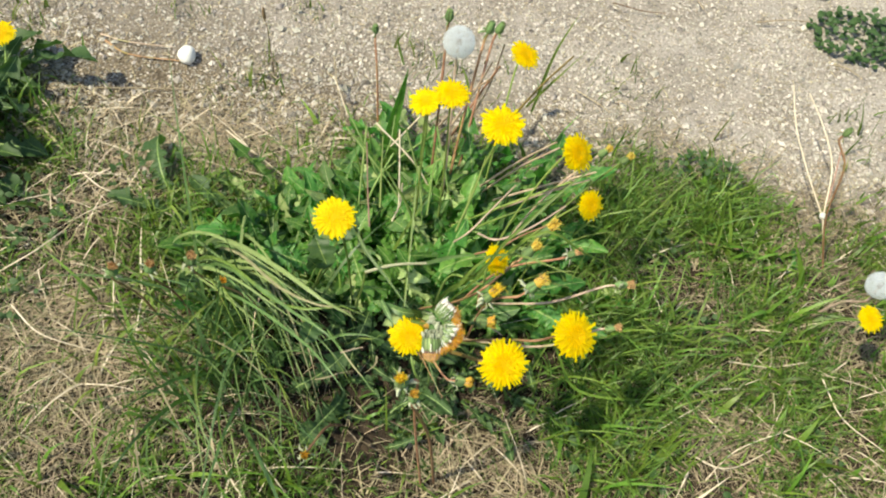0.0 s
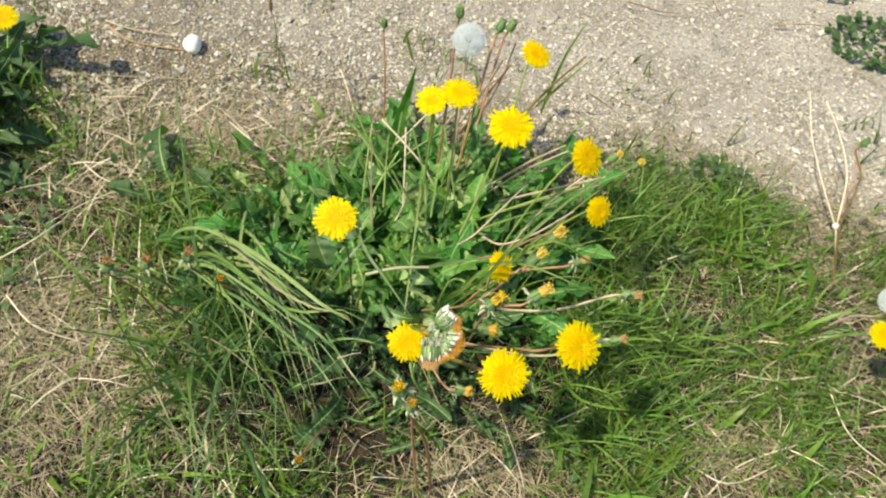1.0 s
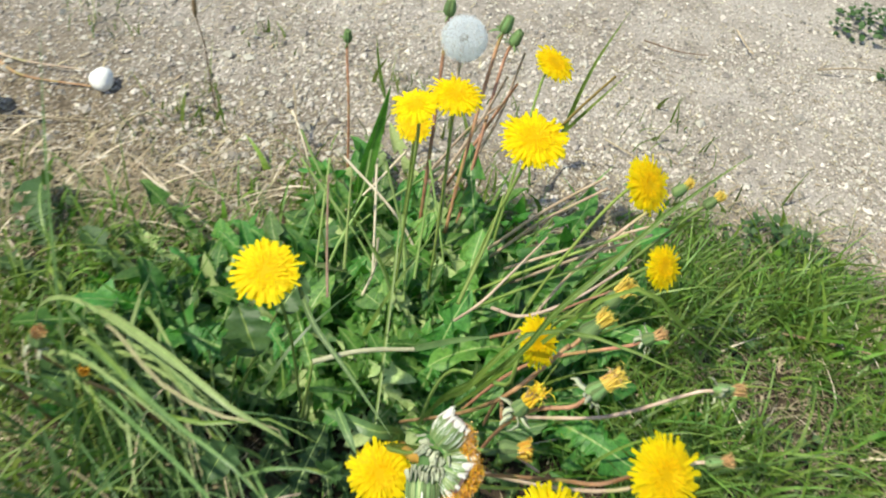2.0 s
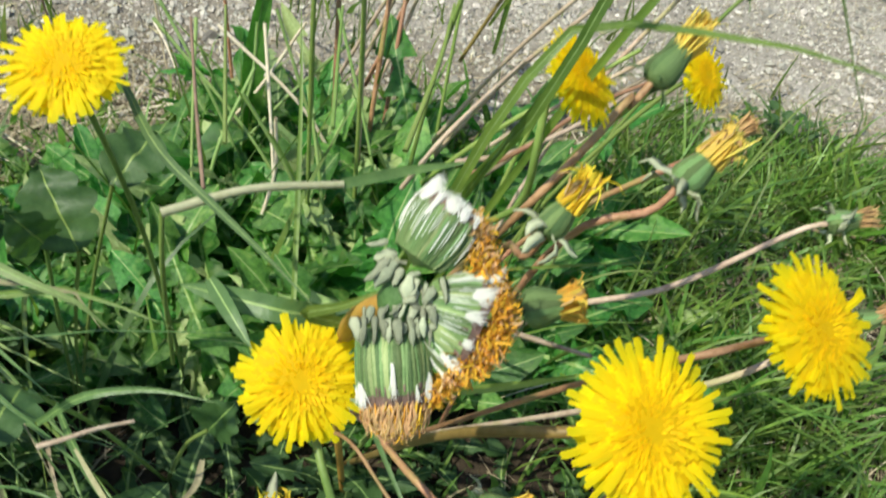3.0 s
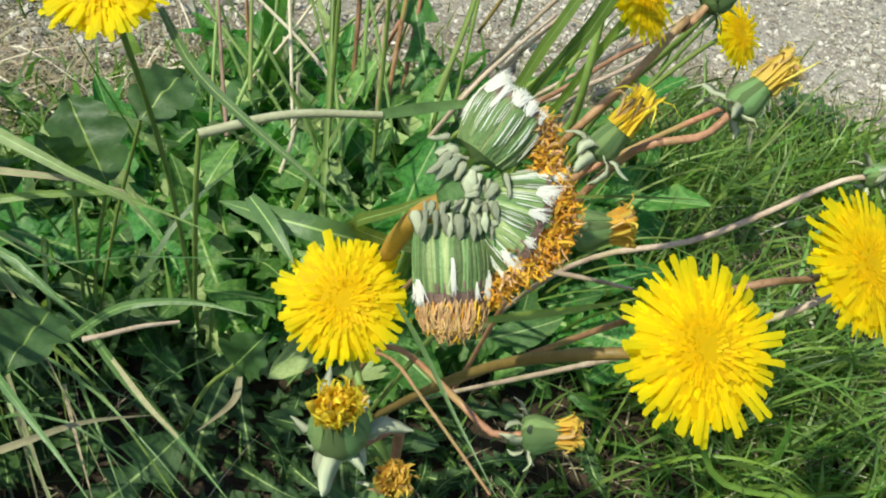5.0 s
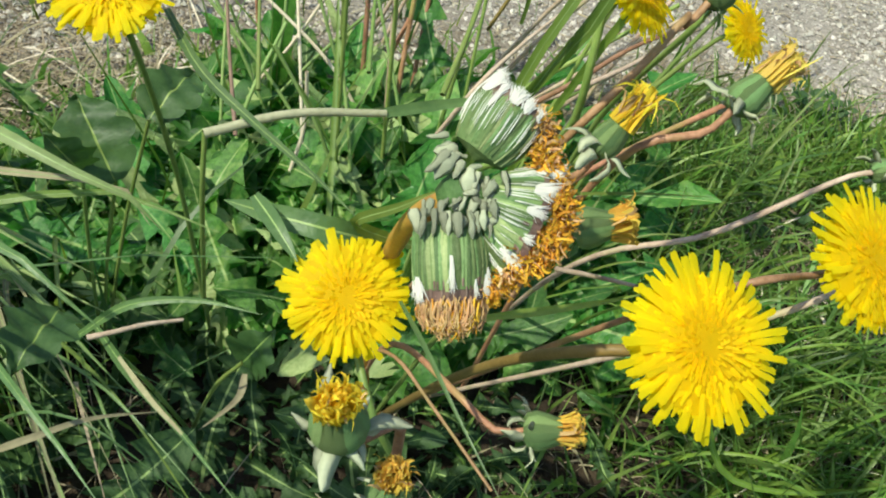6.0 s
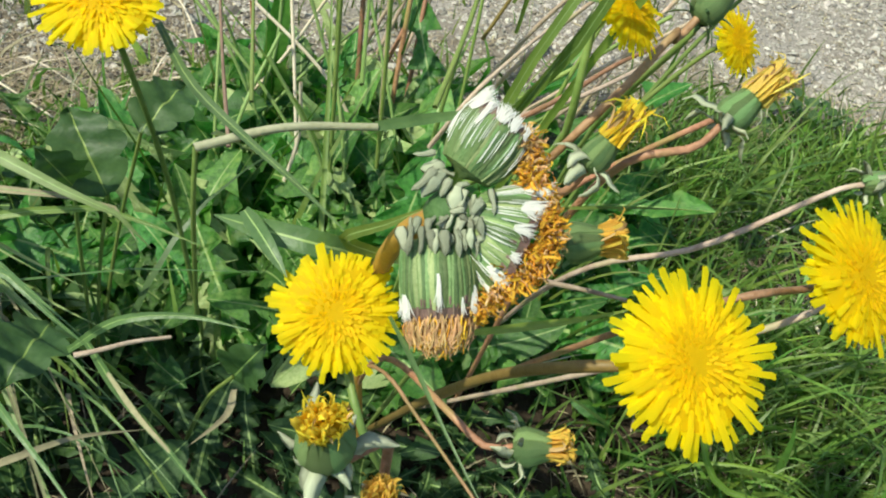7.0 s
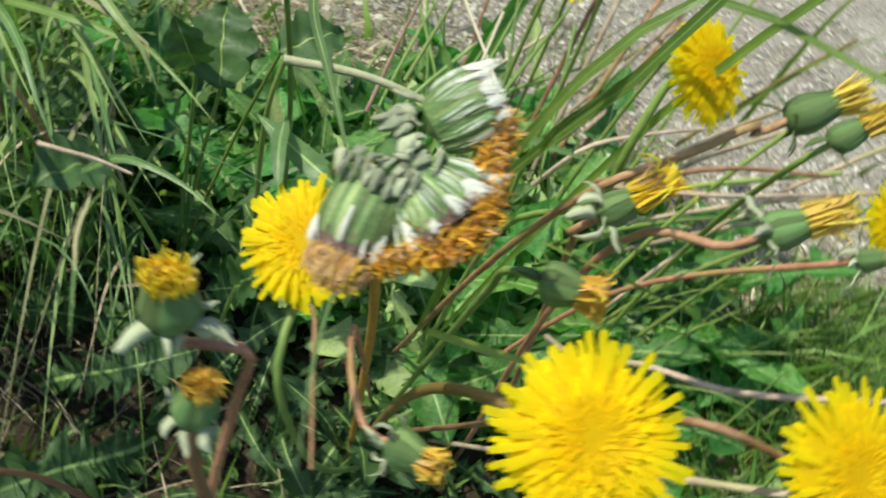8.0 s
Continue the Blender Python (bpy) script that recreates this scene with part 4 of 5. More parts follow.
def fused_head():
    """Three grown-together cups on one plane, their mouths joined by a band of shrivelled petals."""
    e = thing("fused_withered_head", (0.10, 0.66, 0.0), "broad fused withered dandelion head, green cups with orange fringe", "withered flower")
    g = random.Random(5)
    RX, UX, NX = Vector((0.985, 0.03, 0.15)).normalized(), Vector((-0.12, 0.72, 0.68)).normalized(), Vector((-0.09, -0.69, 0.72)).normalized()
    unit = 0.187 / 1506
    mid = Vector((0.1073, 0.5435, 0.3132))

    def spot(x, y, h=0.0):
        return mid + (RX * (x - 800) - UX * (y - 395) + NX * h) * unit - e.location

    def any_way():
        return Vector((g.uniform(-1, 1), g.uniform(-1, 1), g.uniform(-1, 1)))

    stem = Geo()
    tube(stem, [Vector((0, 0, 0)), Vector((-0.01, -0.03, 0.16)), spot(640, 480, -460), spot(672, 440, -300), spot(722, 402, -110), spot(800, 372, -12)], 0.0018, 0.0029, 18, 9)
    stem.make("stem", material("orange_brown_stem", (0.34, 0.17, 0.03), (0.50, 0.30, 0.06), 60, 0.5, 0.3, 500), e, label="thick orange-brown stem")
    # base, mouth, half width at base, middle and mouth, half thickness, bundles of white hairs: angle, spread, count, from, to
    lobes = (((824, 302), (896, 206), 50, 68, 58, 50, ((2.95, 0.22, 60, 0.70, 1.26), (2.5, 0.26, 90, 0.74, 1.18), (2.05, 0.12, 50, 0.56, 1.10), (1.6, 0.34, 90, 0.80, 1.10), (1.2, 0.20, 50, 0.78, 1.08), (0.7, 0.2, 40, 0.82, 1.05))),
             ((832, 384), (934, 432), 46, 88, 116, 42, ((2.60, 0.22, 90, 0.58, 1.04), (2.12, 0.18, 80, 0.64, 1.04), (1.72, 0.12, 50, 0.66, 1.02), (1.3, 0.07, 20, 0.78, 1.02), (0.80, 0.16, 70, 0.54, 1.04), (0.30, 0.16, 50, 0.62, 1.03))),
             ((773, 428), (779, 562), 62, 69, 64, 50, ((1.58, 0.07, 40, 0.40, 0.92), (0.6, 0.20, 60, 0.66, 1.04), (2.65, 0.14, 50, 0.58, 1.02), (2.2, 0.05, 12, 0.72, 0.98), (0.35, 0.05, 12, 0.72, 0.98))))
    for base, mouth, wb, wm, wt, th, hairs in lobes:
        b, m = spot(*base), spot(*mouth)
        ax = (m - b)
        lat = ax.cross(NX).normalized()

        def skin(s, w, proud=0.0):
            hw = (wb * (1 - s) ** 2 + 2 * s * (1 - s) * (2 * wm - 0.5 * (wb + wt)) + wt * s * s) * unit
            ht = th * unit * (0.75 + 0.5 * math.sin(math.pi * min(1, s * 0.85)) - 0.25 * s)
            return b + ax * s + lat * (hw + proud) * math.cos(w) + NX * (ht + proud) * math.sin(w)

        geo = Geo()
        ring = [2 * math.pi * k / 36 for k in range(36)]
        geo.grid([[skin(s, w) for w in ring] for s in (0.0, 0.12, 0.3, 0.5, 0.7, 0.85)], True, 0)
        geo.grid([[skin(s, w, -0.0002) for w in ring] for s in (0.84, 0.94, 1.0)], True, 1)
        geo.grid([[skin(1.0, w, -0.0002) for w in ring], [b + ax * 0.97 for w in ring]], True, 1)
        geo.grid([[skin(0.0, w) for w in ring], [skin(0.0, w) * 0.45 + (b - ax * 0.10) * 0.55 for w in ring], [b - ax * 0.14 for w in ring]], True, 0)
        cup = geo.make("involucre", [M_CUP, M_PURPLE], e)
        for k in range(64):
            w = 2 * math.pi * (k + g.uniform(-0.35, 0.35)) / 64
            s0, s1 = g.uniform(-0.02, 0.14), g.uniform(0.80, 1.0)
            dw, drift, high = g.uniform(0.042, 0.075), g.uniform(-0.07, 0.07), g.uniform(0.00008, 0.00034)
            rows = []
            for i in range(8):
                t = i / 7
                s = s0 + (s1 - s0) * t
                k2 = dw * (1 - 0.7 * max(0, t - 0.35)) * (0.45 + 0.55 * min(1, 5 * t))
                c = w + drift * t + 0.02 * math.sin(5 * t + k)
                lift = high * (0.6 + 0.4 * math.sin(7 * t + k * 1.7))
                rows.append([skin(s, c - k2, 0.00002), skin(s, c - 0.3 * k2, lift), skin(s, c + 0.3 * k2, lift), skin(s, c + k2, 0.00002)])
            strip = Geo()
            strip.grid(rows[:7], slot=0)
            strip.grid(rows[6:], slot=1)
            strip.make("bract", [M_STREAK if g.random() < 0.30 else M_BRACT, M_TIP], cup)
        # white seed hairs pushed out between the bracts
        white = Geo()
        for at, wide, count, lo, hi in hairs:
            for k in range(count):
                q = g.gauss(0, 0.55)
                w0, w1 = at + wide * q * 0.5, at + wide * q + g.uniform(-0.04, 0.04)
                p0, p1 = skin(lo + g.uniform(0, 0.4) * (hi - lo), w0, 0.0005), skin(lo + (hi - lo) * g.uniform(0.75, 1.0), w1, g.uniform(0.0003, 0.0011))
                ribbon(white, [p0, p0.lerp(p1, 0.5) + NX * g.uniform(0, 5e-4), p1 + any_way() * 8e-4], g.uniform(0.00016, 0.00046), 4, 0.3, NX, 2)
            # thin pale lines down to the base
            if wb < 60:
                for k in range(7):
                    w = at + g.uniform(-0.3, 0.3)
                    ribbon(white, [skin(s, w + 0.1 * s, 0.0005) for s in (g.uniform(0.15, 0.5), 0.6, g.uniform(0.7, 0.9))], g.uniform(0.00014, 0.00026), 4, 0.2, NX, 2)
        tagged(white.make("pappus", M_PAPPUS, e), "tuft of white seed hairs", kind="stuff")
    # the band of curled petals along the joined mouths
    line = spline([spot(924, 236, 8), spot(938, 268, 10), spot(942, 318, 12), spot(972, 372, 12), spot(974, 430, 12), spot(944, 482, 14), spot(892, 512, 14), spot(838, 560, 10)], 60)
    fringe = Geo()
    for k in range(2200):
        i = g.randrange(60)
        c = line[i].lerp(line[i + 1], g.random())
        along = (line[i + 1] - line[i]).normalized()
        out = along.cross(NX).normalized()
        if out.dot(RX - UX * 0.5) < 0:
            out = -out
        fat = unit * (16 + 6 * math.sin(i * 0.55) + 5 * math.sin(i * 1.7 + 1))
        p = c + out * g.uniform(-1.5, 0.6) * fat + NX * g.uniform(-1.5, 1.0) * fat
        d = (out * 0.7 + any_way()).normalized()
        L = 0.0016 + 0.0050 * g.random() ** 1.7
        side = any_way().normalized()
        other = d.cross(side).normalized()
        turns, loop = g.uniform(2.5, 8.0), g.uniform(0.0003, 0.0012)
        pts = [p + d * L * u * (1 - 0.4 * u * u) + (side * math.sin(turns * u) + other * (1 - math.cos(turns * u))) * loop * u for u in (0, 0.2, 0.4, 0.6, 0.8, 1.0)]
        ribbon(fringe, pts, g.uniform(0.00026, 0.00080), 8, 0.5, side, 6, 0.9, 1 if g.random() < (0.75 if i < 12 else 0.22) else 0)
    fringe.make("withered_petals", [M_WITHER, M_WITHER_T], e, label="curled orange-brown shrivelled petals")
    # the short tan brush at the mouth of the lowest cup
    brush = Geo()
    down = (spot(782, 640) - spot(779, 562)).normalized()
    for k in range(800):
        a, q = g.uniform(0, 2 * math.pi), math.sqrt(g.random())
        p = spot(779 + 60 * q * math.cos(a), g.uniform(546, 578), 42 * q * math.sin(a))
        aim = spot(776 + 52 * q * math.cos(a), 596 + 26 * (1 - q * q) + g.uniform(-12, 10), 40 * q * math.sin(a))
        tip = aim + any_way() * 0.0009
        bend_at = p.lerp(tip, 0.6) + any_way() * 0.0011
        ribbon(brush, [p, bend_at, tip, tip + any_way() * 0.0011 - down * 0.0003], g.uniform(0.0002, 0.00042), 6, 0.5, NX, 5, 0.9, 1 if g.random() < 0.75 else 0)
    brush.make("withered_petals", [M_WITHER, M_WITHER_T], e, label="tan brush of shrivelled petals")
    fill = Geo()
    lathe(fill, [(0.0008, -0.0055), (0.0045, -0.004), (0.0062, -0.001), (0.0058, 0.0025), (0.0035, 0.0045), (0.0004, 0.0052)], 16, 0, 0.1)
    fill.make("receptacle", M_DUSK, e, facing(spot(800, 378, 0), NX))
    claws = []
    for k in range(4):
        rows = []
        for i in range(7):
            q = i / 6
            w = (0.17 + 0.06 * k) * (0.60 + 0.5 * q) * max(0.0, 1 - q ** (2.2 + 0.5 * k)) ** 0.7 + 0.01
            w *= 1 + 0.22 * math.sin(8 * q + 2 * k)
            z = 0.24 * math.sin(q * (1.7 + 0.4 * k)) - 0.30 * q * q + 0.05 * math.sin(10 * q + 2 * k)
            t = 0.014 + 0.018 * math.sin(math.pi * q)
            y = 0.10 * math.sin(3 * q + 1.9 * k) * q
            rows.append([(q, y - w, z - 0.42 * w), (q, y - w * 0.55, z - 0.10 * w + t), (q, y, z + 1.4 * t), (q, y + w * 0.55, z - 0.06 * w + t), (q, y + w, z - 0.30 * w), (q, y, z - 1.2 * t)])
        c = Geo()
        c.grid(rows, True)
        for mat in (M_CLAW, M_BRACT_PALE, M_BRACT):
            ob = put_mesh("bract", c.v, c.f, mat, slots=c.s)
            claws.append(ob.data)
            bpy.data.objects.remove(ob)

    def claw(x, y, aim, length, up, tone, rise):
        o = new("bract", claws[3 * g.randrange(4) + tone])
        o.parent = e
        ex = (RX * math.cos(aim) + UX * math.sin(aim) + NX * rise).normalized()
        ey = NX.cross(ex).normalized()
        rot = Matrix((ex, ey, ex.cross(ey))).transposed().to_4x4()
        k = length * unit
        o.matrix_basis = Matrix.Translation(spot(x, y, up)) @ rot @ Matrix.Diagonal((k, k * g.uniform(0.7, 1.15), k * 0.8, 1))

    for k in range(9):  # hanging over the lowest cup
        claw(714 + 15 * k + g.uniform(-4, 4), 402 + 0.5 * abs(k - 4) * 3 + g.uniform(-7, 7), -1.57 + g.uniform(-0.3, 0.25), g.uniform(34, 52), g.uniform(38, 50), 0 if k % 4 else 1, 0.15)
    for k in range(8):  # a second, shorter row above
        claw(728 + 15 * k + g.uniform(-5, 5), 382 + g.uniform(-7, 7), -1.7 + g.uniform(-0.5, 0.4), g.uniform(24, 40), g.uniform(34, 46), g.choice((0, 0, 1)), 0.2)
    for k in range(7):  # turned back from the upper cup
        claw(776 + 12 * k + g.uniform(-4, 4), 300 + 9 * k + g.uniform(-6, 6), -2.25 + 0.10 * k + g.uniform(-0.25, 0.25), g.uniform(36, 62), g.uniform(26, 44), g.choice((0, 0, 1)), 0.1)
    for k in range(5):
        claw(772 + 8 * k, 275 + 10 * k + g.uniform(-6, 6), 3.3 + g.uniform(-0.4, 0.5), g.uniform(26, 44), g.uniform(4, 24), g.choice((0, 1)), 0.2)
    claw(866, 338, -1.45, 46, 46, 1, 0.1)
    for k in range(26):  # crumpled bracts where the cups meet
        claw(g.uniform(790, 868), g.uniform(332, 432), g.uniform(-3.1, 0.2), g.uniform(18, 36), g.uniform(28, 46), g.choice((2, 0, 0, 0, 1)), g.uniform(0, 0.35))
    return e


fused_head()


# ---- single stalks and blades of grass ----
def blade(pts, width, label, mat=M_BLUEGRASS, up=(0, -0.6, 0.8), twist=0.0, fold=0.25, taper=1.8, name="grass_blade", base=0.6):
    root = Vector(pts[0])
    e = thing(name, root, label, "grass blade", "long grass blades")
    geo = Geo()
    ribbon(geo, [Vector(p) - root for p in pts], width, 14, fold, Vector(up), taper, base, 0, twist)
    geo.make("blade", mat, e)
    if width > 0.0029:
        rib = Geo()
        upv = Vector(up).normalized() * 0.00018
        ribbon(rib, [Vector(p) - root + upv for p in pts], width * 0.09, 14, 0.0, Vector(up), taper, base, 0, twist)
        rib.make("midrib", M_RIB if mat is not M_STRAW else M_STEM_P, e)
    return e


def stalk(pts, r, label, mat=M_STRAW, name="dry_stalk", category="stalk", r1=None):
    root = Vector(pts[0])
    e = thing(name, root, label, category)
    geo = Geo()
    tube(geo, [Vector(p) - root for p in pts], r, r1 or r * 0.6, 14, 6)
    geo.make("stalk", mat, e)
    return e


BG = "long blue-green grass blade leaning over the dandelion clump"
DRYB = "dry straw-coloured grass blade bent over the clump"
culm = stalk([(0.0170, 0.6500, 0.1315), (0.0291, 0.6196, 0.2372), (0.0305, 0.6218, 0.2571)], 0.0011, "pale bent grass stalk with a narrow green blade", M_STEM_G, "bent_grass_stalk", "grass stalk", 0.0010)
g1 = Geo()
tube(g1, [Vector(p) - culm.location for p in ((0.0303, 0.6213, 0.2566), (0.0567, 0.6332, 0.2600), (0.0877, 0.6433, 0.2576))], 0.0017, 0.0013, 10, 8)
g1.make("upper_stalk", M_CULM, culm)
g1 = Geo()
ribbon(g1, [Vector(p) - culm.location for p in ((0.0871, 0.6433, 0.2576), (0.1097, 0.6562, 0.2556), (0.1348, 0.6656, 0.2558))], 0.0045, 8, 0.3, Vector((0, -0.6, 0.8)), 2.5, 0.8)
g1.make("blade", M_BLUEGRASS, culm)
blade([(0.0829, 0.6095, 0.1802), (0.0881, 0.5928, 0.2443), (0.0744, 0.5845, 0.2577), (0.0587, 0.5886, 0.2566), (0.0431, 0.5903, 0.2588)], 0.0080, "broad blue-green grass blade folded sharply over", taper=9)
blade([(0.0519, 0.5917, 0.2609), (0.0606, 0.5763, 0.2655), (0.0685, 0.5663, 0.2621)], 0.0052, "folded end of a broad grass blade", taper=4)
blade([(0.0058, 0.6752, 0.2657), (0.0251, 0.6428, 0.2652), (0.0460, 0.6212, 0.2645), (0.0693, 0.5948, 0.2685), (0.0853, 0.5763, 0.2700)], 0.0040, BG)
blade([(0.1049, 0.5792, 0.2596), (0.0834, 0.5656, 0.2806), (0.0942, 0.5542, 0.3002), (0.1038, 0.5528, 0.3095)], 0.0036, "bright green narrow grass blade beside the withered head", M_GRASS, taper=3)
blade([(-0.205, 0.755, 0.0), (-0.165, 0.700, 0.13), (-0.105, 0.640, 0.235), (-0.0400, 0.5884, 0.2876), (0.0022, 0.5599, 0.3000), (0.0180, 0.5561, 0.2951), (0.0313, 0.5523, 0.2929), (0.0374, 0.5520, 0.2834)], 0.0052, BG, M_PALEGRASS, taper=4)
blade([(-0.190, 0.765, 0.0), (-0.150, 0.700, 0.12), (-0.095, 0.632, 0.225), (-0.0388, 0.5768, 0.2742), (0.0010, 0.5581, 0.2912), (0.0201, 0.5595, 0.2901), (0.0298, 0.5565, 0.2903), (0.0343, 0.5522, 0.2847)], 0.0030, DRYB, M_DULL, taper=4)
blade([(-0.215, 0.735, 0.0), (-0.165, 0.685, 0.12), (-0.100, 0.620, 0.22), (-0.0373, 0.5664, 0.2635), (-0.0022, 0.5600, 0.2799), (0.0169, 0.5686, 0.2784), (0.0334, 0.5660, 0.2766), (0.0488, 0.5616, 0.2750)], 0.0034, BG, M_GRASS, taper=4)
blade([(-0.200, 0.725, 0.0), (-0.150, 0.672, 0.13), (-0.085, 0.605, 0.232), (-0.0223, 0.5553, 0.2734), (0.0089, 0.5356, 0.2885), (0.0216, 0.5282, 0.2835), (0.0310, 0.5245, 0.2771)], 0.0040, BG, taper=4)
stalk([(0.0273, 0.5227, 0.2772), (0.0321, 0.5250, 0.2771), (0.0383, 0.5294, 0.2756), (0.0457, 0.5339, 0.2730)], 0.0007, "thin dry grass tip", M_STEM_P)
blade([(0.0077, 0.5557, 0.2311), (0.0254, 0.5548, 0.2497), (0.0427, 0.5565, 0.2524), (0.0609, 0.5537, 0.2530)], 0.0030, BG, M_BLUEGRASS)
blade([(-0.190, 0.700, 0.0), (-0.135, 0.640, 0.13), (-0.065, 0.575, 0.23), (-0.0026, 0.5270, 0.2679), (0.0191, 0.5046, 0.2817), (0.0295, 0.4958, 0.2787), (0.0413, 0.4847, 0.2752)], 0.0034, BG, M_BLUEGRASS, taper=4)
blade([(0.0086, 0.5006, 0.2598), (0.0196, 0.5013, 0.2675), (0.0304, 0.5080, 0.2671), (0.0444, 0.5155, 0.2613)], 0.0019, DRYB, M_DULL)
blade([(0.0027, 0.5761, 0.2089), (0.0310, 0.5334, 0.2458), (0.0496, 0.5119, 0.2581), (0.0667, 0.4933, 0.2627)], 0.0032, BG)
blade([(0.0241, 0.5426, 0.2416), (0.0401, 0.5217, 0.2542), (0.0496, 0.5119, 0.2581), (0.0573, 0.5038, 0.2580)], 0.0017, DRYB, M_DULL)
blade([(0.0574, 0.5456, 0.2355), (0.0576, 0.5343, 0.2402), (0.0498, 0.5231, 0.2410)], 0.0024, DRYB, M_DULL)
blade([(0.0981, 0.5612, 0.2568), (0.1051, 0.5358, 0.2693), (0.1134, 0.5171, 0.2698), (0.1247, 0.4973, 0.2664)], 0.0016, BG, M_BLUEGRASS)
stalk([(0.0853, 0.5618, 0.2320), (0.0983, 0.5458, 0.2514), (0.1080, 0.5309, 0.2541), (0.1243, 0.5073, 0.2544)], 0.0007, "thin brown stalk under the flowers", M_STEM_B)
blade([(0.1372, 0.5984, 0.2701), (0.1659, 0.6036, 0.2707), (0.2023, 0.6197, 0.2602)], 0.0012, BG, M_GRASS)
blade([(0.1232, 0.5708, 0.2414), (0.1426, 0.5662, 0.2550), (0.1565, 0.5639, 0.2644), (0.1651, 0.5615, 0.2727)], 0.0029, BG, M_GRASS)
stalk([(0.1534, 0.6086, 0.2273), (0.1617, 0.5925, 0.2431), (0.1710, 0.5825, 0.2518)], 0.0011, "pale thin stalk under the flowers", M_STEM_P)
stalk([(0.1364, 0.7268, 0.2032), (0.1558, 0.7051, 0.2297), (0.1839, 0.7170, 0.2397), (0.2231, 0.7548, 0.2436)], 0.0014, "pinkish brown bare stem leaning outward", M_STEM_P)
stalk([(0.1120, 0.7191, 0.1900), (0.1264, 0.7102, 0.2298), (0.1413, 0.7340, 0.2320), (0.1681, 0.7845, 0.2256)], 0.0012, "pinkish brown bare stem leaning outward", M_STEM_P)
stalk([(0.1343, 0.6772, 0.2374), (0.1561, 0.6757, 0.2588), (0.1766, 0.6887, 0.2687), (0.2066, 0.7063, 0.2751)], 0.0012, "brown bare stem leaning outward", M_STEM_B)
blade([(0.10, 0.68, 0.10), (0.112, 0.625, 0.24), (0.120, 0.598, 0.300), (0.130, 0.598, 0.335), (0.142, 0.602, 0.354), (0.165, 0.609, 0.353), (0.203, 0.599, 0.357), (0.235, 0.592, 0.352)], 0.0032, "long green grass blade arching over the flowers", M_GRASS, taper=3.5)
blade([(0.105, 0.68, 0.10), (0.113, 0.620, 0.255), (0.1384, 0.5980, 0.3341), (0.1496, 0.6020, 0.3745), (0.1571, 0.6060, 0.3873), (0.1646, 0.6120, 0.3952), (0.1915, 0.6400, 0.4173), (0.2230, 0.6620, 0.4430)], 0.0030, "long straight green grass blade rising over the flowers", M_GRASS, taper=8)
blade([(0.108, 0.68, 0.10), (0.133, 0.632, 0.25), (0.152, 0.612, 0.335), (0.178, 0.610, 0.392), (0.192, 0.614, 0.388), (0.219, 0.626, 0.353), (0.252, 0.646, 0.312), (0.283, 0.662, 0.275)], 0.0024, "long green grass blade arching down over the turf", M_GRASS, taper=4)
blade([(0.1287, 0.6598, 0.2308), (0.1247, 0.6002, 0.3008), (0.1325, 0.6004, 0.3211), (0.1366, 0.6010, 0.3316), (0.1391, 0.6033, 0.3388)], 0.0030, "green grass blade rising beside the withered head", M_GRASS)
blade([(0.0718, 0.6339, 0.1617), (0.0600, 0.7588, 0.2110), (0.0548, 0.7970, 0.2366)], 0.0028, "upright green grass blade among dandelion leaves", M_GRASS)
stalk([(0.1111, 0.7144, 0.2165), (0.1248, 0.7704, 0.2301), (0.1305, 0.8082, 0.2372)], 0.0014, "olive green bare dandelion stem", M_STEM_G)
stalk([(0.0774, 0.7340, 0.2088), (0.0756, 0.7749, 0.2160), (0.0742, 0.8145, 0.2246)], 0.0012, "olive green bare dandelion stem", M_STEM_G)
stalk([(0.0130, 0.7443, 0.1518), (0.0028, 0.7835, 0.1714), (-0.0086, 0.8326, 0.1946)], 0.0012, "reddish brown dry stem", M_TWIG)
stalk([(0.0217, 0.7608, 0.1696), (0.0164, 0.7933, 0.1812), (0.0091, 0.8396, 0.2004)], 0.0013, "olive brown dry stem", M_STEM_G)

g = random.Random(31)
for i in range(34):
    x, y = g.uniform(-0.21, -0.05), g.uniform(0.50, 0.74)
    a = g.uniform(-1.5, -0.45) if y < 0.62 else g.uniform(-2.0, -0.9)
    L = g.uniform(0.14, 0.27)
    h = L * g.uniform(0.40, 0.75)
    dx, dy = math.cos(a) * L * 0.75, math.sin(a) * L * 0.75
    blade([(x, y, 0), (x + dx * 0.25, y + dy * 0.25, h * 0.75), (x + dx * 0.6, y + dy * 0.6, h), (x + dx, y + dy, h * g.uniform(0.45, 0.9))], g.uniform(0.0020, 0.0044),
          "long arching green grass blade beside the dandelions" if i % 9 else "long arching straw-coloured grass blade beside the dandelions", (M_BLUEGRASS, M_GRASS, M_BLUEGRASS, M_PALEGRASS)[i % 4] if i % 9 else M_STRAW, (g.uniform(-0.4, 0.4), -0.3, 0.9), g.uniform(-1.2, 1.2))
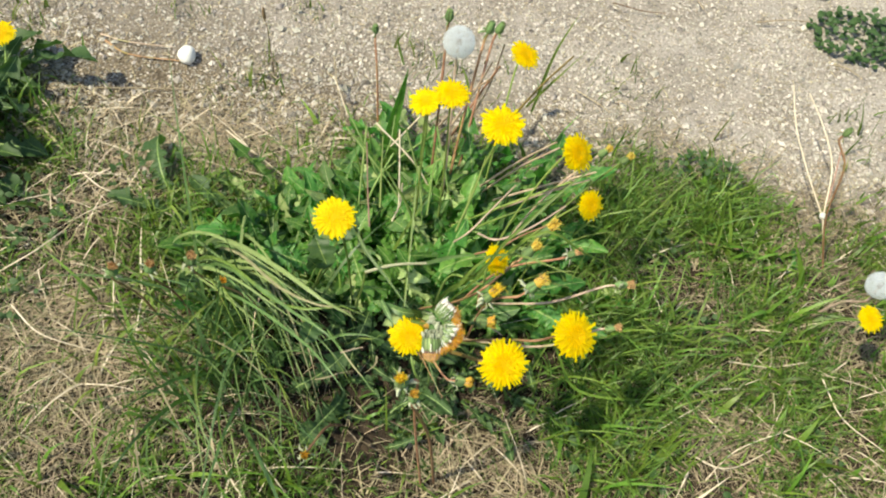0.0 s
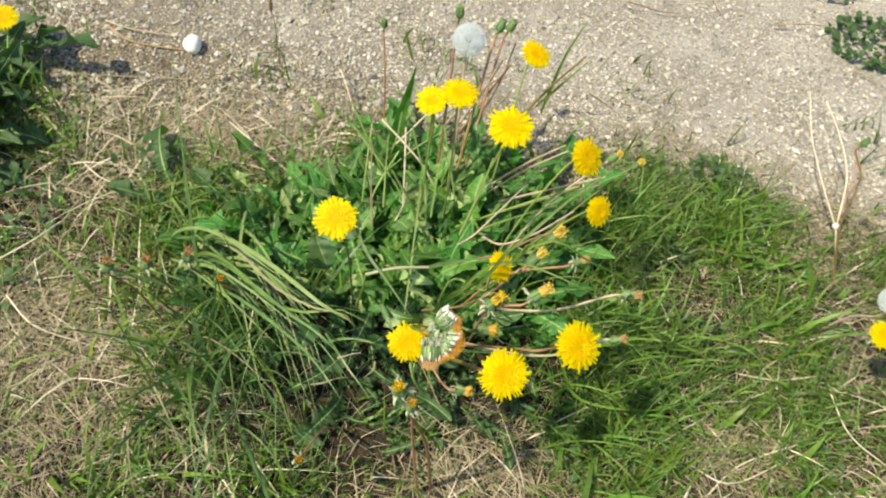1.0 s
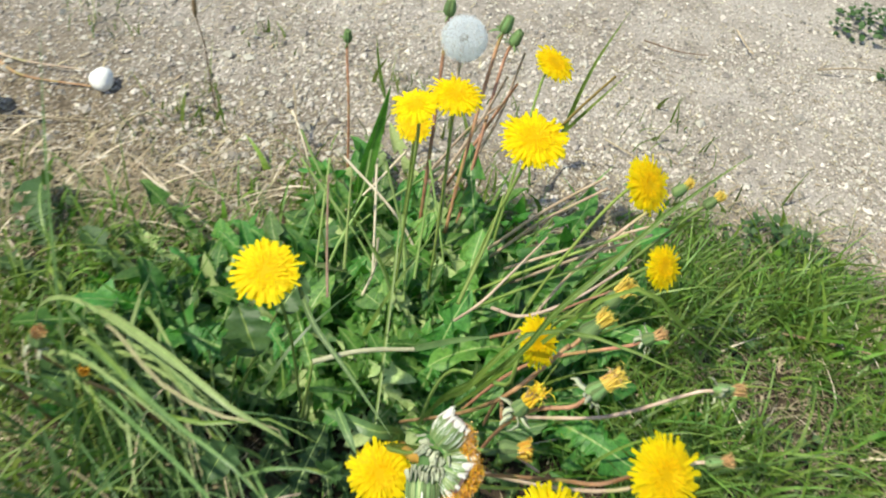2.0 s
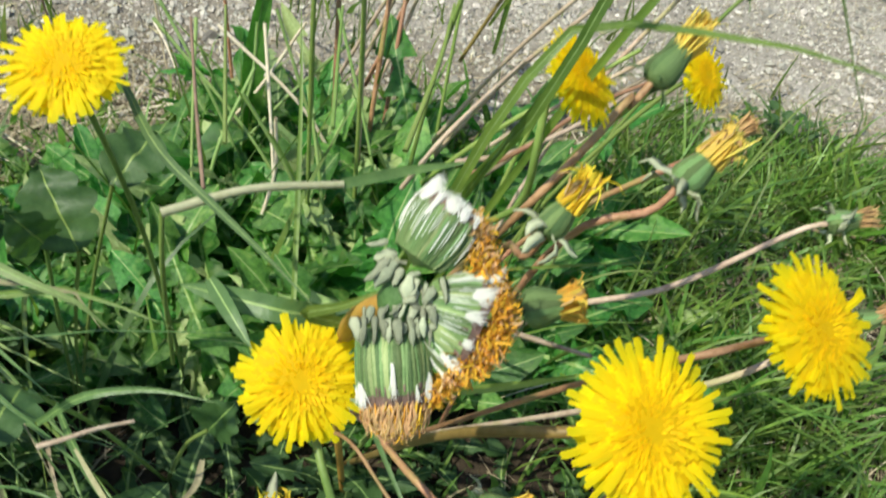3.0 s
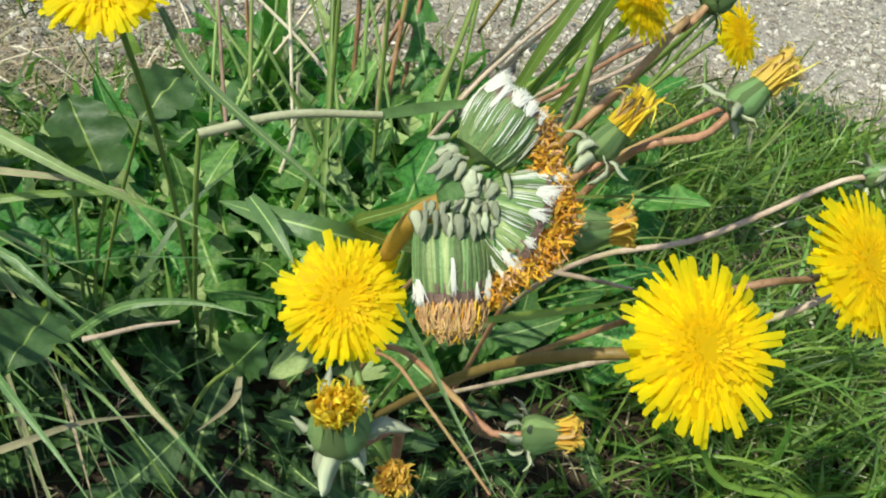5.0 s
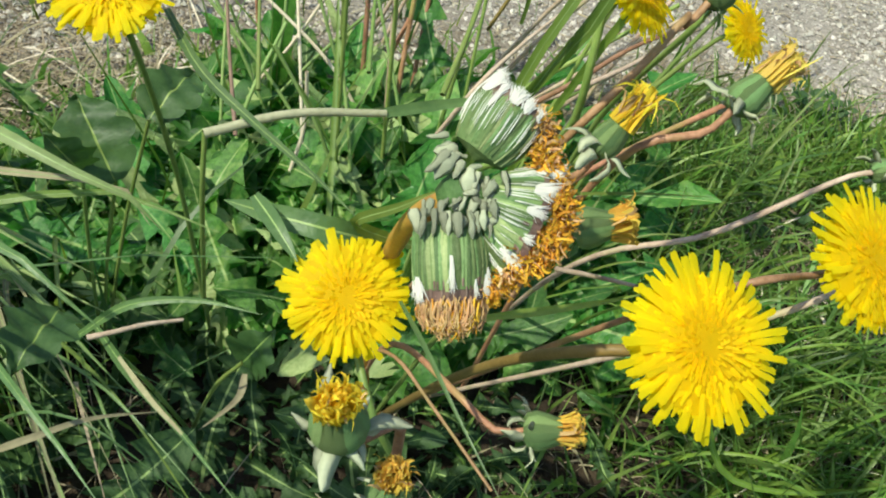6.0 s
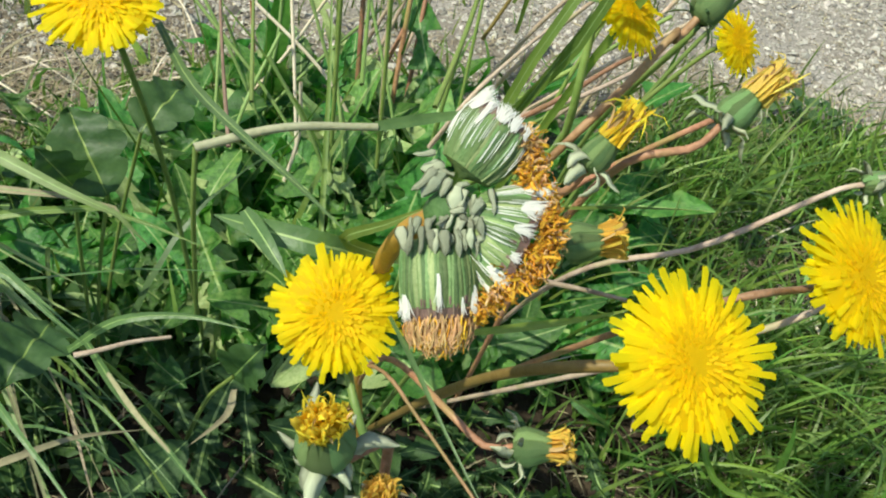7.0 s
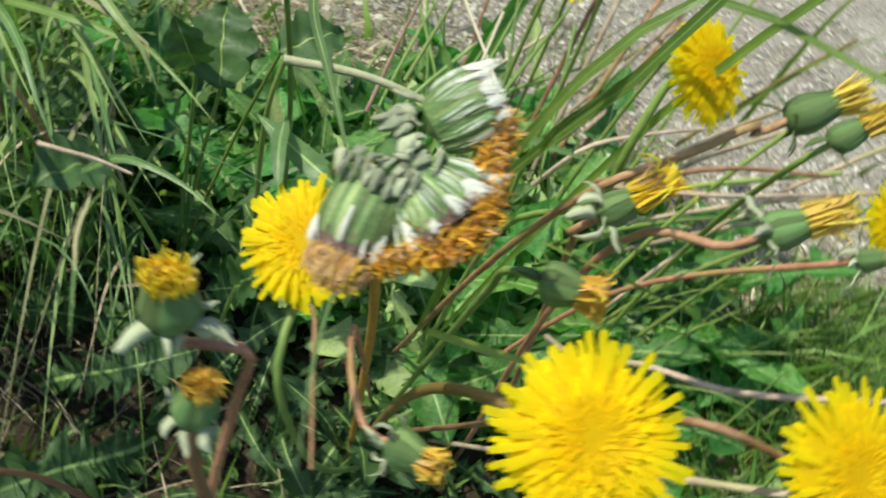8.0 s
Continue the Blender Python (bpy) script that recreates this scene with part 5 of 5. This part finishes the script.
for i in range(15):
    x, y = g.uniform(-0.25, -0.16), g.uniform(0.69, 0.79)
    tx, ty, top = g.uniform(-0.07, 0.02), g.uniform(0.55, 0.62), g.uniform(0.15, 0.24)
    blade([(x, y, 0), (x + 0.2 * (tx - x), y + 0.25 * (ty - y), 0.5 * top), (x + 0.55 * (tx - x), y + 0.6 * (ty - y), 0.9 * top), (tx, ty, top)], g.uniform(0.0030, 0.0052),
          "long pale green grass blade leaning into the clump", (M_PALEGRASS, M_PALEGRASS, M_BLUEGRASS)[i % 3], (g.uniform(-0.4, 0.4), -0.3, 0.9), g.uniform(-0.8, 0.8), taper=3.5)
for pts, w in ((((-0.165, 0.835, 0.0), (-0.143, 0.760, 0.10), (-0.118, 0.665, 0.135), (-0.085, 0.590, 0.125), (-0.050, 0.530, 0.09)), 0.0036),
               (((-0.150, 0.800, 0.0), (-0.125, 0.735, 0.09), (-0.085, 0.655, 0.12), (-0.040, 0.590, 0.10), (0.000, 0.540, 0.06)), 0.0030)):
    blade(pts, w, "long pale green grass blade lying down beside the clump", M_PALEGRASS, taper=4)
for i in range(26):
    x, y = g.uniform(0.24, 0.46), g.uniform(0.55, 0.74)
    a, L = g.uniform(-0.7, 0.9), g.uniform(0.07, 0.16)
    dx, dy, h = math.cos(a) * L, math.sin(a) * L, L * g.uniform(0.3, 0.6)
    blade([(x, y, 0), (x + dx * 0.25, y + dy * 0.25, h * 0.8), (x + dx * 0.6, y + dy * 0.6, h), (x + dx, y + dy, h * g.uniform(0.4, 0.9))], g.uniform(0.0018, 0.0030),
          "long fine green grass blade arching over the turf", M_BRIGHT if i % 3 else M_GRASS, (0, -0.4, 0.9), g.uniform(-0.8, 0.8))
for i in range(20):
    x, y = g.uniform(-0.19, -0.07), g.uniform(0.55, 0.74)
    tx, ty = g.uniform(-0.05, 0.06), g.uniform(0.47, 0.60)
    h = g.uniform(0.11, 0.19)
    blade([(x, y, 0), (x + 0.2 * (tx - x), y + 0.2 * (ty - y), 0.75 * h), (x + 0.6 * (tx - x), y + 0.6 * (ty - y), h), (tx, ty, h * g.uniform(0.55, 0.95))], g.uniform(0.0018, 0.0036),
          "long blue-green grass blade arching over shaded soil" if i % 5 else "dry curled grass blade arching over shaded soil", (M_BLUEGRASS, M_GRASS)[i % 2] if i % 5 else M_DULL, (g.uniform(-0.4, 0.4), -0.3, 0.9), g.uniform(-1.4, 1.4))
for i in range(30):
    x, y = g.uniform(0.14, 0.36), g.uniform(0.70, 0.90)
    a = g.uniform(-0.6, 1.2)
    L = g.uniform(0.10, 0.19)
    h = L * g.uniform(0.6, 0.9)
    dx, dy = math.cos(a) * L * 0.7, math.sin(a) * L * 0.7
    blade([(x, y, 0), (x + dx * 0.25, y + dy * 0.25, h * 0.6), (x + dx * 0.6, y + dy * 0.6, h * 0.95), (x + dx, y + dy, h)], g.uniform(0.0016, 0.003), "fine green grass blade leaning out of the clump", M_GRASS, (0, -0.4, 0.9), g.uniform(-0.8, 0.8))


def broad_leaves(root, specs, label, name="broad_leaf_plant"):
    """Broad wavy-edged leaves on short stalks: tip, base, width."""
    e = thing(name, root, label, "leafy plant")
    for tip, base, width in specs:
        q = Geo()
        b, d = Vector(base), Vector(tip) - Vector(base)
        L = d.length
        d.normalize()
        side = d.cross(Vector((0.1, -0.55, 0.8))).normalized()
        up = side.cross(d)
        rows = []
        for i in range(29):
            s = i / 28
            k = 0.5 * width * (math.sin(math.pi * min(1, 0.06 + 0.94 * s)) ** 0.75) * (1.15 - 0.3 * s) * (0.66 + 0.40 * abs(math.sin(3.4 * math.pi * s)) ** 0.7)
            c = b + d * L * s + up * 0.10 * L * math.sin(math.pi * s)
            rows.append([c + side * k * u + up * (0.35 * k * abs(u) + 0.05 * width * math.sin(19 * s + 4 * u)) for u in (-1, -0.5, -0.03, 0.03, 0.5, 1)])
        q.v = []
        q.grid([[p - e.location for p in r] for r in rows], False, [0, 0, 1, 0, 0])
        # darker weed green, so the blades look shaded by colour alone
        q.make("leaf", [M_WEED_AND_SHADE, M_STEM_G], e)
        st = Geo()
        tube(st, [Vector((0, 0, 0)), (b - e.location) * 0.6 + Vector((0, 0, 0.01)), b - e.location], 0.0011, 0.0009, 8, 6)
        st.make("stem", M_STEM_G, e)
    return e


broad_leaves((-0.06, 0.70, 0.0), (((-0.0340, 0.6775, 0.2194), (-0.0142, 0.6528, 0.1985), 0.030), ((0.0012, 0.7197, 0.2060), (-0.0100, 0.6871, 0.2030), 0.026), ((-0.0331, 0.6429, 0.2281), (-0.0261, 0.6513, 0.2024), 0.020)), "wavy lobed leaves on short stalks beside dandelions, darkened for shade")
broad_leaves((0.0, 0.66, 0.0), (((-0.0175, 0.5568, 0.2044), (-0.0139, 0.5879, 0.1982), 0.024), ((0.0579, 0.5925, 0.1945), (0.0463, 0.5932, 0.1720), 0.020)), "wavy lobed leaves low in the clump, darkened for shade")

# leaning bare stems behind the flowers
LEAN = "bare pinkish brown dandelion stem leaning outward"
def bare_stem(a, b, c, m, r=0.0017):
    words = {M_STEM_G: "bare olive green dandelion stem leaning outward", M_RIB: "pale green bare leaf stalk in the clump", M_BONE: "bleached dry leaf stalk in the clump"}
    return stalk([a, b, c], r, words.get(m, LEAN), m, "bare_stem", "stem", 0.0012)


upright = thing("upright_leaf", (0.0, 0.935, 0.0), "bright green upright dandelion leaf behind the clump", "leaf")
q = Geo()
ribbon(q, [Vector((0, 0, 0)), Vector((0.004, 0.014, 0.09)), Vector((0.011, 0.030, 0.14)), Vector((0.017, 0.040, 0.180))], 0.018, 16, 0.35, Vector((0.3, -1, 0.3)), 3.0, 0.2, 0, 0.5)
q.make("blade", M_LEAF, upright)
q = Geo()
tube(q, [Vector((0, 0, 0)), Vector((0.004, 0.0145, 0.09)), Vector((0.011, 0.0305, 0.14)), Vector((0.0165, 0.0395, 0.175))], 0.0009, 0.0003, 12, 6)
q.make("midrib", M_RIB, upright)
g = random.Random(47)
for i in range(10):  # a fan of pale leaf stalks at the back of the clump
    x, y, a, L = g.uniform(-0.02, 0.15), g.uniform(0.77, 0.88), g.uniform(0.9, 2.9), g.uniform(0.05, 0.12)
    bare_stem((x, y, 0.03), (x + 0.4 * L * math.cos(a), y + 0.4 * L * math.sin(a), 0.10), (x + L * math.cos(a), y + L * math.sin(a), g.uniform(0.13, 0.19)), M_RIB if i % 6 else M_BONE, g.uniform(0.0009, 0.0015))
bare_stem((0.1354, 0.8863, 0.0800), (0.1736, 0.8578, 0.1800), (0.2066, 0.8444, 0.2400), M_STEM_P)
bare_stem((0.1343, 0.8868, 0.0600), (0.1764, 0.8648, 0.1600), (0.2135, 0.8543, 0.2200), M_STEM_P)
bare_stem((0.1529, 0.8668, 0.0800), (0.2066, 0.8416, 0.1600), (0.2582, 0.8283, 0.2200), M_STEM_P)
bare_stem((0.1634, 0.8678, 0.0600), (0.2156, 0.8425, 0.1500), (0.2563, 0.8326, 0.2000), M_STEM_P)
bare_stem((0.1078, 0.8159, 0.0800), (0.1616, 0.7943, 0.1700), (0.2282, 0.7997, 0.2300), M_STEM_G)
bare_stem((0.1105, 0.8122, 0.0600), (0.1712, 0.7982, 0.1500), (0.2282, 0.8037, 0.2000), M_STEM_G)
bare_stem((0.0775, 0.9842, 0.0600), (0.1047, 0.9913, 0.1400), (0.1211, 0.9825, 0.2100), M_STEM_P)
bare_stem((0.0859, 0.9895, 0.0500), (0.1138, 1.0030, 0.1300), (0.1315, 0.9872, 0.2000), M_STEM_B)
bare_stem((0.0945, 0.9863, 0.0500), (0.1219, 1.0007, 0.1400), (0.1317, 0.9945, 0.2300), M_STEM_P)
bare_stem((0.0640, 1.0003, 0.0500), (0.0957, 1.0028, 0.1200), (0.1230, 0.9926, 0.1700), M_STEM_P)
bare_stem((0.1616, 1.0257, 0.0600), (0.1945, 1.0292, 0.1400), (0.2233, 1.0289, 0.2000), M_STEM_O)
bare_stem((-0.0289, 0.9170, 0.0300), (0.0061, 0.9330, 0.0700), (0.0423, 0.9447, 0.1300), M_BONE, 0.0013)
bare_stem((-0.0155, 0.8901, 0.0300), (0.0310, 0.9205, 0.0800), (0.0778, 0.9334, 0.1300), M_RIB, 0.0013)
bare_stem((-0.0308, 0.9267, 0.0300), (-0.0232, 0.9447, 0.0600), (-0.0318, 0.9436, 0.1000), M_RIB, 0.0013)
bare_stem((0.0289, 0.8123, 0.0600), (0.0383, 0.8218, 0.1000), (0.0385, 0.8230, 0.1400), M_BONE, 0.0013)
bare_stem((-0.0087, 0.8938, 0.0400), (0.0073, 0.9214, 0.0900), (0.0100, 0.9369, 0.1300), M_RIB, 0.0013)

# ---- the gravel strip and the borders ----
def pebble(at, size, label):
    bm = bmesh.new()
    bmesh.ops.create_icosphere(bm, subdivisions=3, radius=size / 2)
    for v in bm.verts:
        v.co *= 1 + 0.14 * noise.noise(v.co * 90)
        v.co.z *= 0.85
        v.co.x *= 0.88
    me = bpy.data.meshes.new("pebble")
    bm.to_mesh(me)
    bm.free()
    me.materials.append(M_PEBBLE)
    for f in me.polygons:
        f.use_smooth = True
    ob = new("pebble", me)
    ob.location = at
    return tagged(ob, label, "stone")


pebble((-0.331, 1.085, 0.012), 0.030, "smooth white pebble resting on brown gravel")
stalk([(-0.46, 1.09, 0.006), (-0.42, 1.07, 0.008), (-0.34, 1.075, 0.007)], 0.0018, "reddish brown dead stem lying on gravel", M_STEM_B, "dry_straw")
stalk([(-0.47, 1.10, 0.008), (-0.43, 1.09, 0.012), (-0.36, 1.10, 0.007)], 0.0014, "dry pale dead stem lying on gravel", M_STEM_P, "dry_straw")
stalk([(-0.44, 0.995, 0.006), (-0.36, 1.01, 0.010), (-0.27, 1.03, 0.006)], 0.0012, "dry pale dead stem lying on gravel", M_STRAW, "dry_straw")
stalk([(-0.231, 0.955, 0.006), (-0.17, 0.91, 0.012), (-0.12, 0.875, 0.010)], 0.0012, "dry pale dead stem lying on soil", M_STRAW, "dry_straw")
stalk([(-0.108, 1.10, 0.05), (-0.09, 1.05, 0.02), (-0.077, 1.015, 0.006)], 0.0010, "dry pale dead stem lying on soil", M_STRAW, "dry_straw")
stalk([(0.4453, 0.8978, 0.0300), (0.5089, 0.9049, 0.0200), (0.5711, 0.9043, 0.0150)], 0.0016, "brown twig lying on short turf", M_TWIG, "twig")
stalk([(0.2632, 1.1600, 0.0100), (0.3002, 1.1389, 0.0100), (0.3185, 1.1256, 0.0100)], 0.0010, "dry pale dead stem lying on gravel", M_STRAW, "dry_straw")
stalk([(0.3106, 1.3663, 0.0200), (0.3668, 1.3715, 0.0100), (0.4059, 1.3761, 0.0100)], 0.0012, "brown twig lying on gravel", M_TWIG, "twig")
stalk([(0.4518, 1.4529, 0.0100), (0.4652, 1.4121, 0.0100), (0.4710, 1.4021, 0.0100)], 0.0012, "dry pale dead stem lying on gravel", M_STRAW, "dry_straw")
stalk([(0.5635, 1.3950, 0.0100), (0.6115, 1.4078, 0.0150), (0.6645, 1.4216, 0.0100)], 0.0014, "dry pale dead stem lying on gravel", M_STRAW, "dry_straw")
stalk([(0.6893, 1.3241, 0.0100), (0.7129, 1.3207, 0.0100), (0.7305, 1.3080, 0.0100)], 0.0014, "dry pale dead stem lying on gravel", M_STRAW, "dry_straw")
# branched dry stalk in the turf
dryplant = stalk([(0.6400, 0.9380, 0.0000), (0.6260, 0.9500, 0.0300), (0.6170, 0.9640, 0.0500)], 0.0014, "branched dry pale stalk of a dead weed", M_BONE, "dead_weed", "dead weed", 0.0012)
for pts, m, r in ((((0.6160, 0.9660, 0.0500), (0.5860, 1.0140, 0.0800), (0.5630, 1.0710, 0.1050), (0.5550, 1.1330, 0.1250)), M_BONE, 0.0009), (((0.6180, 0.9660, 0.0500), (0.6200, 1.0310, 0.0850), (0.6030, 1.0810, 0.1050), (0.5800, 1.1270, 0.1200)), M_BONE, 0.0010), (((0.6180, 0.9680, 0.0500), (0.6250, 1.0050, 0.0700), (0.6350, 1.0620, 0.0900)), M_TWIG, 0.0010)):
    q = Geo()
    tube(q, [Vector(p) - dryplant.location for p in pts], r * 1.25, r, 12, 6)
    q.make("branch", m, dryplant)
q = Geo()
lathe(q, [(0.0005, -0.005), (0.004, -0.003), (0.005, 0.0), (0.004, 0.003), (0.0005, 0.005)], 10)
q.make("knot", M_PAPPUS, dryplant, Matrix.Translation(Vector((0.6170, 0.9660, 0.0500)) - dryplant.location))
# seed stalk beside the clump
seedstalk = stalk([(-0.1997, 1.0909, 0.0000), (-0.1918, 1.0633, 0.0700), (-0.1844, 1.0361, 0.1400), (-0.1767, 1.0045, 0.1900)], 0.0010, "thin dark grass stalk with a seed head", M_TWIG, "seed_stalk", "grass stalk")
q = Geo()
lathe(q, [(0.0005, -0.011), (0.0022, -0.006), (0.0026, 0.0), (0.0018, 0.008), (0.0004, 0.012)], 8)
q.make("seed_head", M_SEED, seedstalk, Matrix.Translation(Vector((-0.1765, 1.0039, 0.2000)) - seedstalk.location))
blade([(-0.0040, 1.1081, 0.0500), (-0.0059, 1.0439, 0.1500), (-0.0061, 1.0169, 0.2000)], 0.0045, "upright green grass blade at the gravel", M_GRASS)
blade([(-0.1718, 1.0503, 0.0000), (-0.1642, 1.0176, 0.0600), (-0.1644, 1.0019, 0.1200)], 0.0050, "upright green grass blade at the gravel", M_GRASS)
blade([(0.1932, 1.0589, 0.0500), (0.2007, 1.0336, 0.2000), (0.2173, 1.0340, 0.2700)], 0.0050, "upright green grass blade at the gravel", M_GRASS)
blade([(0.1794, 1.0207, 0.1000), (0.2073, 1.0038, 0.1800), (0.2373, 1.0220, 0.2200)], 0.0040, "olive green leaf blade at the gravel", M_GRASS)


def weed(at, n, spread, size, label, seed):
    e = thing("low_weed", at, label, "weed")
    w = random.Random(seed)
    rows = []
    for i in range(6):
        s = i / 5
        k = 0.36 * math.sin(math.pi * min(1, 0.12 + s * 0.88)) ** 0.8 + 0.02
        rows.append([(s, -k, 0.08 * math.sin(3 * s) + 0.15 * k), (s, 0, 0.10 * math.sin(3 * s)), (s, k, 0.08 * math.sin(3 * s) + 0.15 * k)])
    q = Geo()
    q.grid(rows)
    first = q.make("leaf", M_WEED_AND_SHADE, e)
    for i in range(n):
        o = first if i == 0 else share(first, e, Matrix())
        r, a = spread * math.sqrt(w.random()), w.uniform(0, 6.28)
        o.matrix_basis = Matrix.Translation((r * math.cos(a) * 1.2, r * math.sin(a) * 0.8, w.uniform(0.004, 0.05) * (1 - 0.6 * r / spread))) @ Matrix.Rotation(w.uniform(0, 6.28), 4, "Z") @ Matrix.Rotation(w.uniform(-0.7, 0.3), 4, "Y") @ Matrix.Rotation(w.uniform(-0.5, 0.5), 4, "X") @ Matrix.Scale(size * w.uniform(0.6, 1.3), 4)
    return e


weed((0.755, 1.40, 0.0), 420, 0.085, 0.0105, "low dark green leafy weed growing in gravel", 3)
weed((0.66, 1.53, 0.0), 120, 0.05, 0.010, "low dark green leafy weed growing in gravel", 4)
weed((-0.50, 0.76, 0.0), 260, 0.10, 0.010, "low dark green leafy weed beside dandelion leaves", 5)
weed((0.46, 1.03, 0.0), 140, 0.05, 0.009, "small green leafy weed at the edge of gravel", 6)
weed((0.36, 0.60, 0.0), 160, 0.09, 0.009, "small green leafy weed in the turf", 7)

for i, (x, y) in enumerate(((0.44, 0.76), (0.40, 0.90), (0.56, 0.62), (0.31, 0.93), (-0.30, 0.86), (0.50, 0.52), (-0.42, 0.64))):
    weed((x, y, 0.0), 80, 0.06, 0.009, "small green leafy weed in the turf", 20 + i)

# bright tuft and stray stalks in front of the clump
for i in range(18):
    x, y = 0.392 + g.uniform(-0.03, 0.03), 0.575 + g.uniform(-0.025, 0.025)
    dx, h = g.uniform(-0.03, 0.03), g.uniform(0.07, 0.12)
    blade([(x, y, 0.0), (x + 0.5 * dx, y + 0.004, 0.55 * h), (x + dx, y + 0.015, h)], g.uniform(0.0025, 0.004), "upright bright green grass blade in dry turf", M_BRIGHT, (0, -0.7, 0.5))
blade([(0.2441, 0.6358, 0.1400), (0.2833, 0.6263, 0.0700), (0.3556, 0.6358, 0.0500), (0.4333, 0.6625, 0.0400)], 0.0040, "long green grass blade lying over the turf", M_BRIGHT)
blade([(0.3525, 0.7497, 0.0500), (0.3897, 0.7148, 0.0700), (0.4686, 0.7489, 0.0500)], 0.0030, "long green grass blade lying over the turf", M_BRIGHT)
STRAY = "bleached dry grass stem lying in the turf"
stalk([(0.4205, 0.6632, 0.0200), (0.4649, 0.6768, 0.0350), (0.5216, 0.6943, 0.0200)], 0.0011, STRAY, M_BONE, "dry_straw")
stalk([(0.4306, 0.5956, 0.0200), (0.4708, 0.5788, 0.0300), (0.5410, 0.6198, 0.0300)], 0.0011, STRAY, M_BONE, "dry_straw")
stalk([(0.4489, 0.5591, 0.0150), (0.4852, 0.6023, 0.0300), (0.5518, 0.6396, 0.0400)], 0.0011, STRAY, M_BONE, "dry_straw")
stalk([(0.6025, 0.7213, 0.0300), (0.6225, 0.6716, 0.0300), (0.6769, 0.6415, 0.0200)], 0.0011, STRAY, M_BONE, "dry_straw")
stalk([(0.4826, 0.7214, 0.0300), (0.5336, 0.7236, 0.0300), (0.5936, 0.7434, 0.0300)], 0.0011, STRAY, M_BONE, "dry_straw")
stalk([(-0.3953, 0.6226, 0.0300), (-0.3442, 0.5893, 0.0400), (-0.2885, 0.5880, 0.0200)], 0.0011, STRAY, M_BONE, "dry_straw")
stalk([(-0.4329, 0.6691, 0.0200), (-0.3945, 0.6941, 0.0400), (-0.3780, 0.7345, 0.0300)], 0.0011, STRAY, M_BONE, "dry_straw")
stalk([(-0.2310, 0.9507, 0.0200), (-0.1790, 0.9126, 0.0300), (-0.1108, 0.8760, 0.0200)], 0.0011, STRAY, M_BONE, "dry_straw")
stalk([(-0.1068, 1.0884, 0.0200), (-0.0877, 1.0484, 0.0300), (-0.0700, 1.0167, 0.0200)], 0.0011, STRAY, M_BONE, "dry_straw")
stalk([(-0.3889, 0.8320, 0.0200), (-0.3510, 0.8090, 0.0300), (-0.3244, 0.8130, 0.0200)], 0.0011, STRAY, M_BONE, "dry_straw")
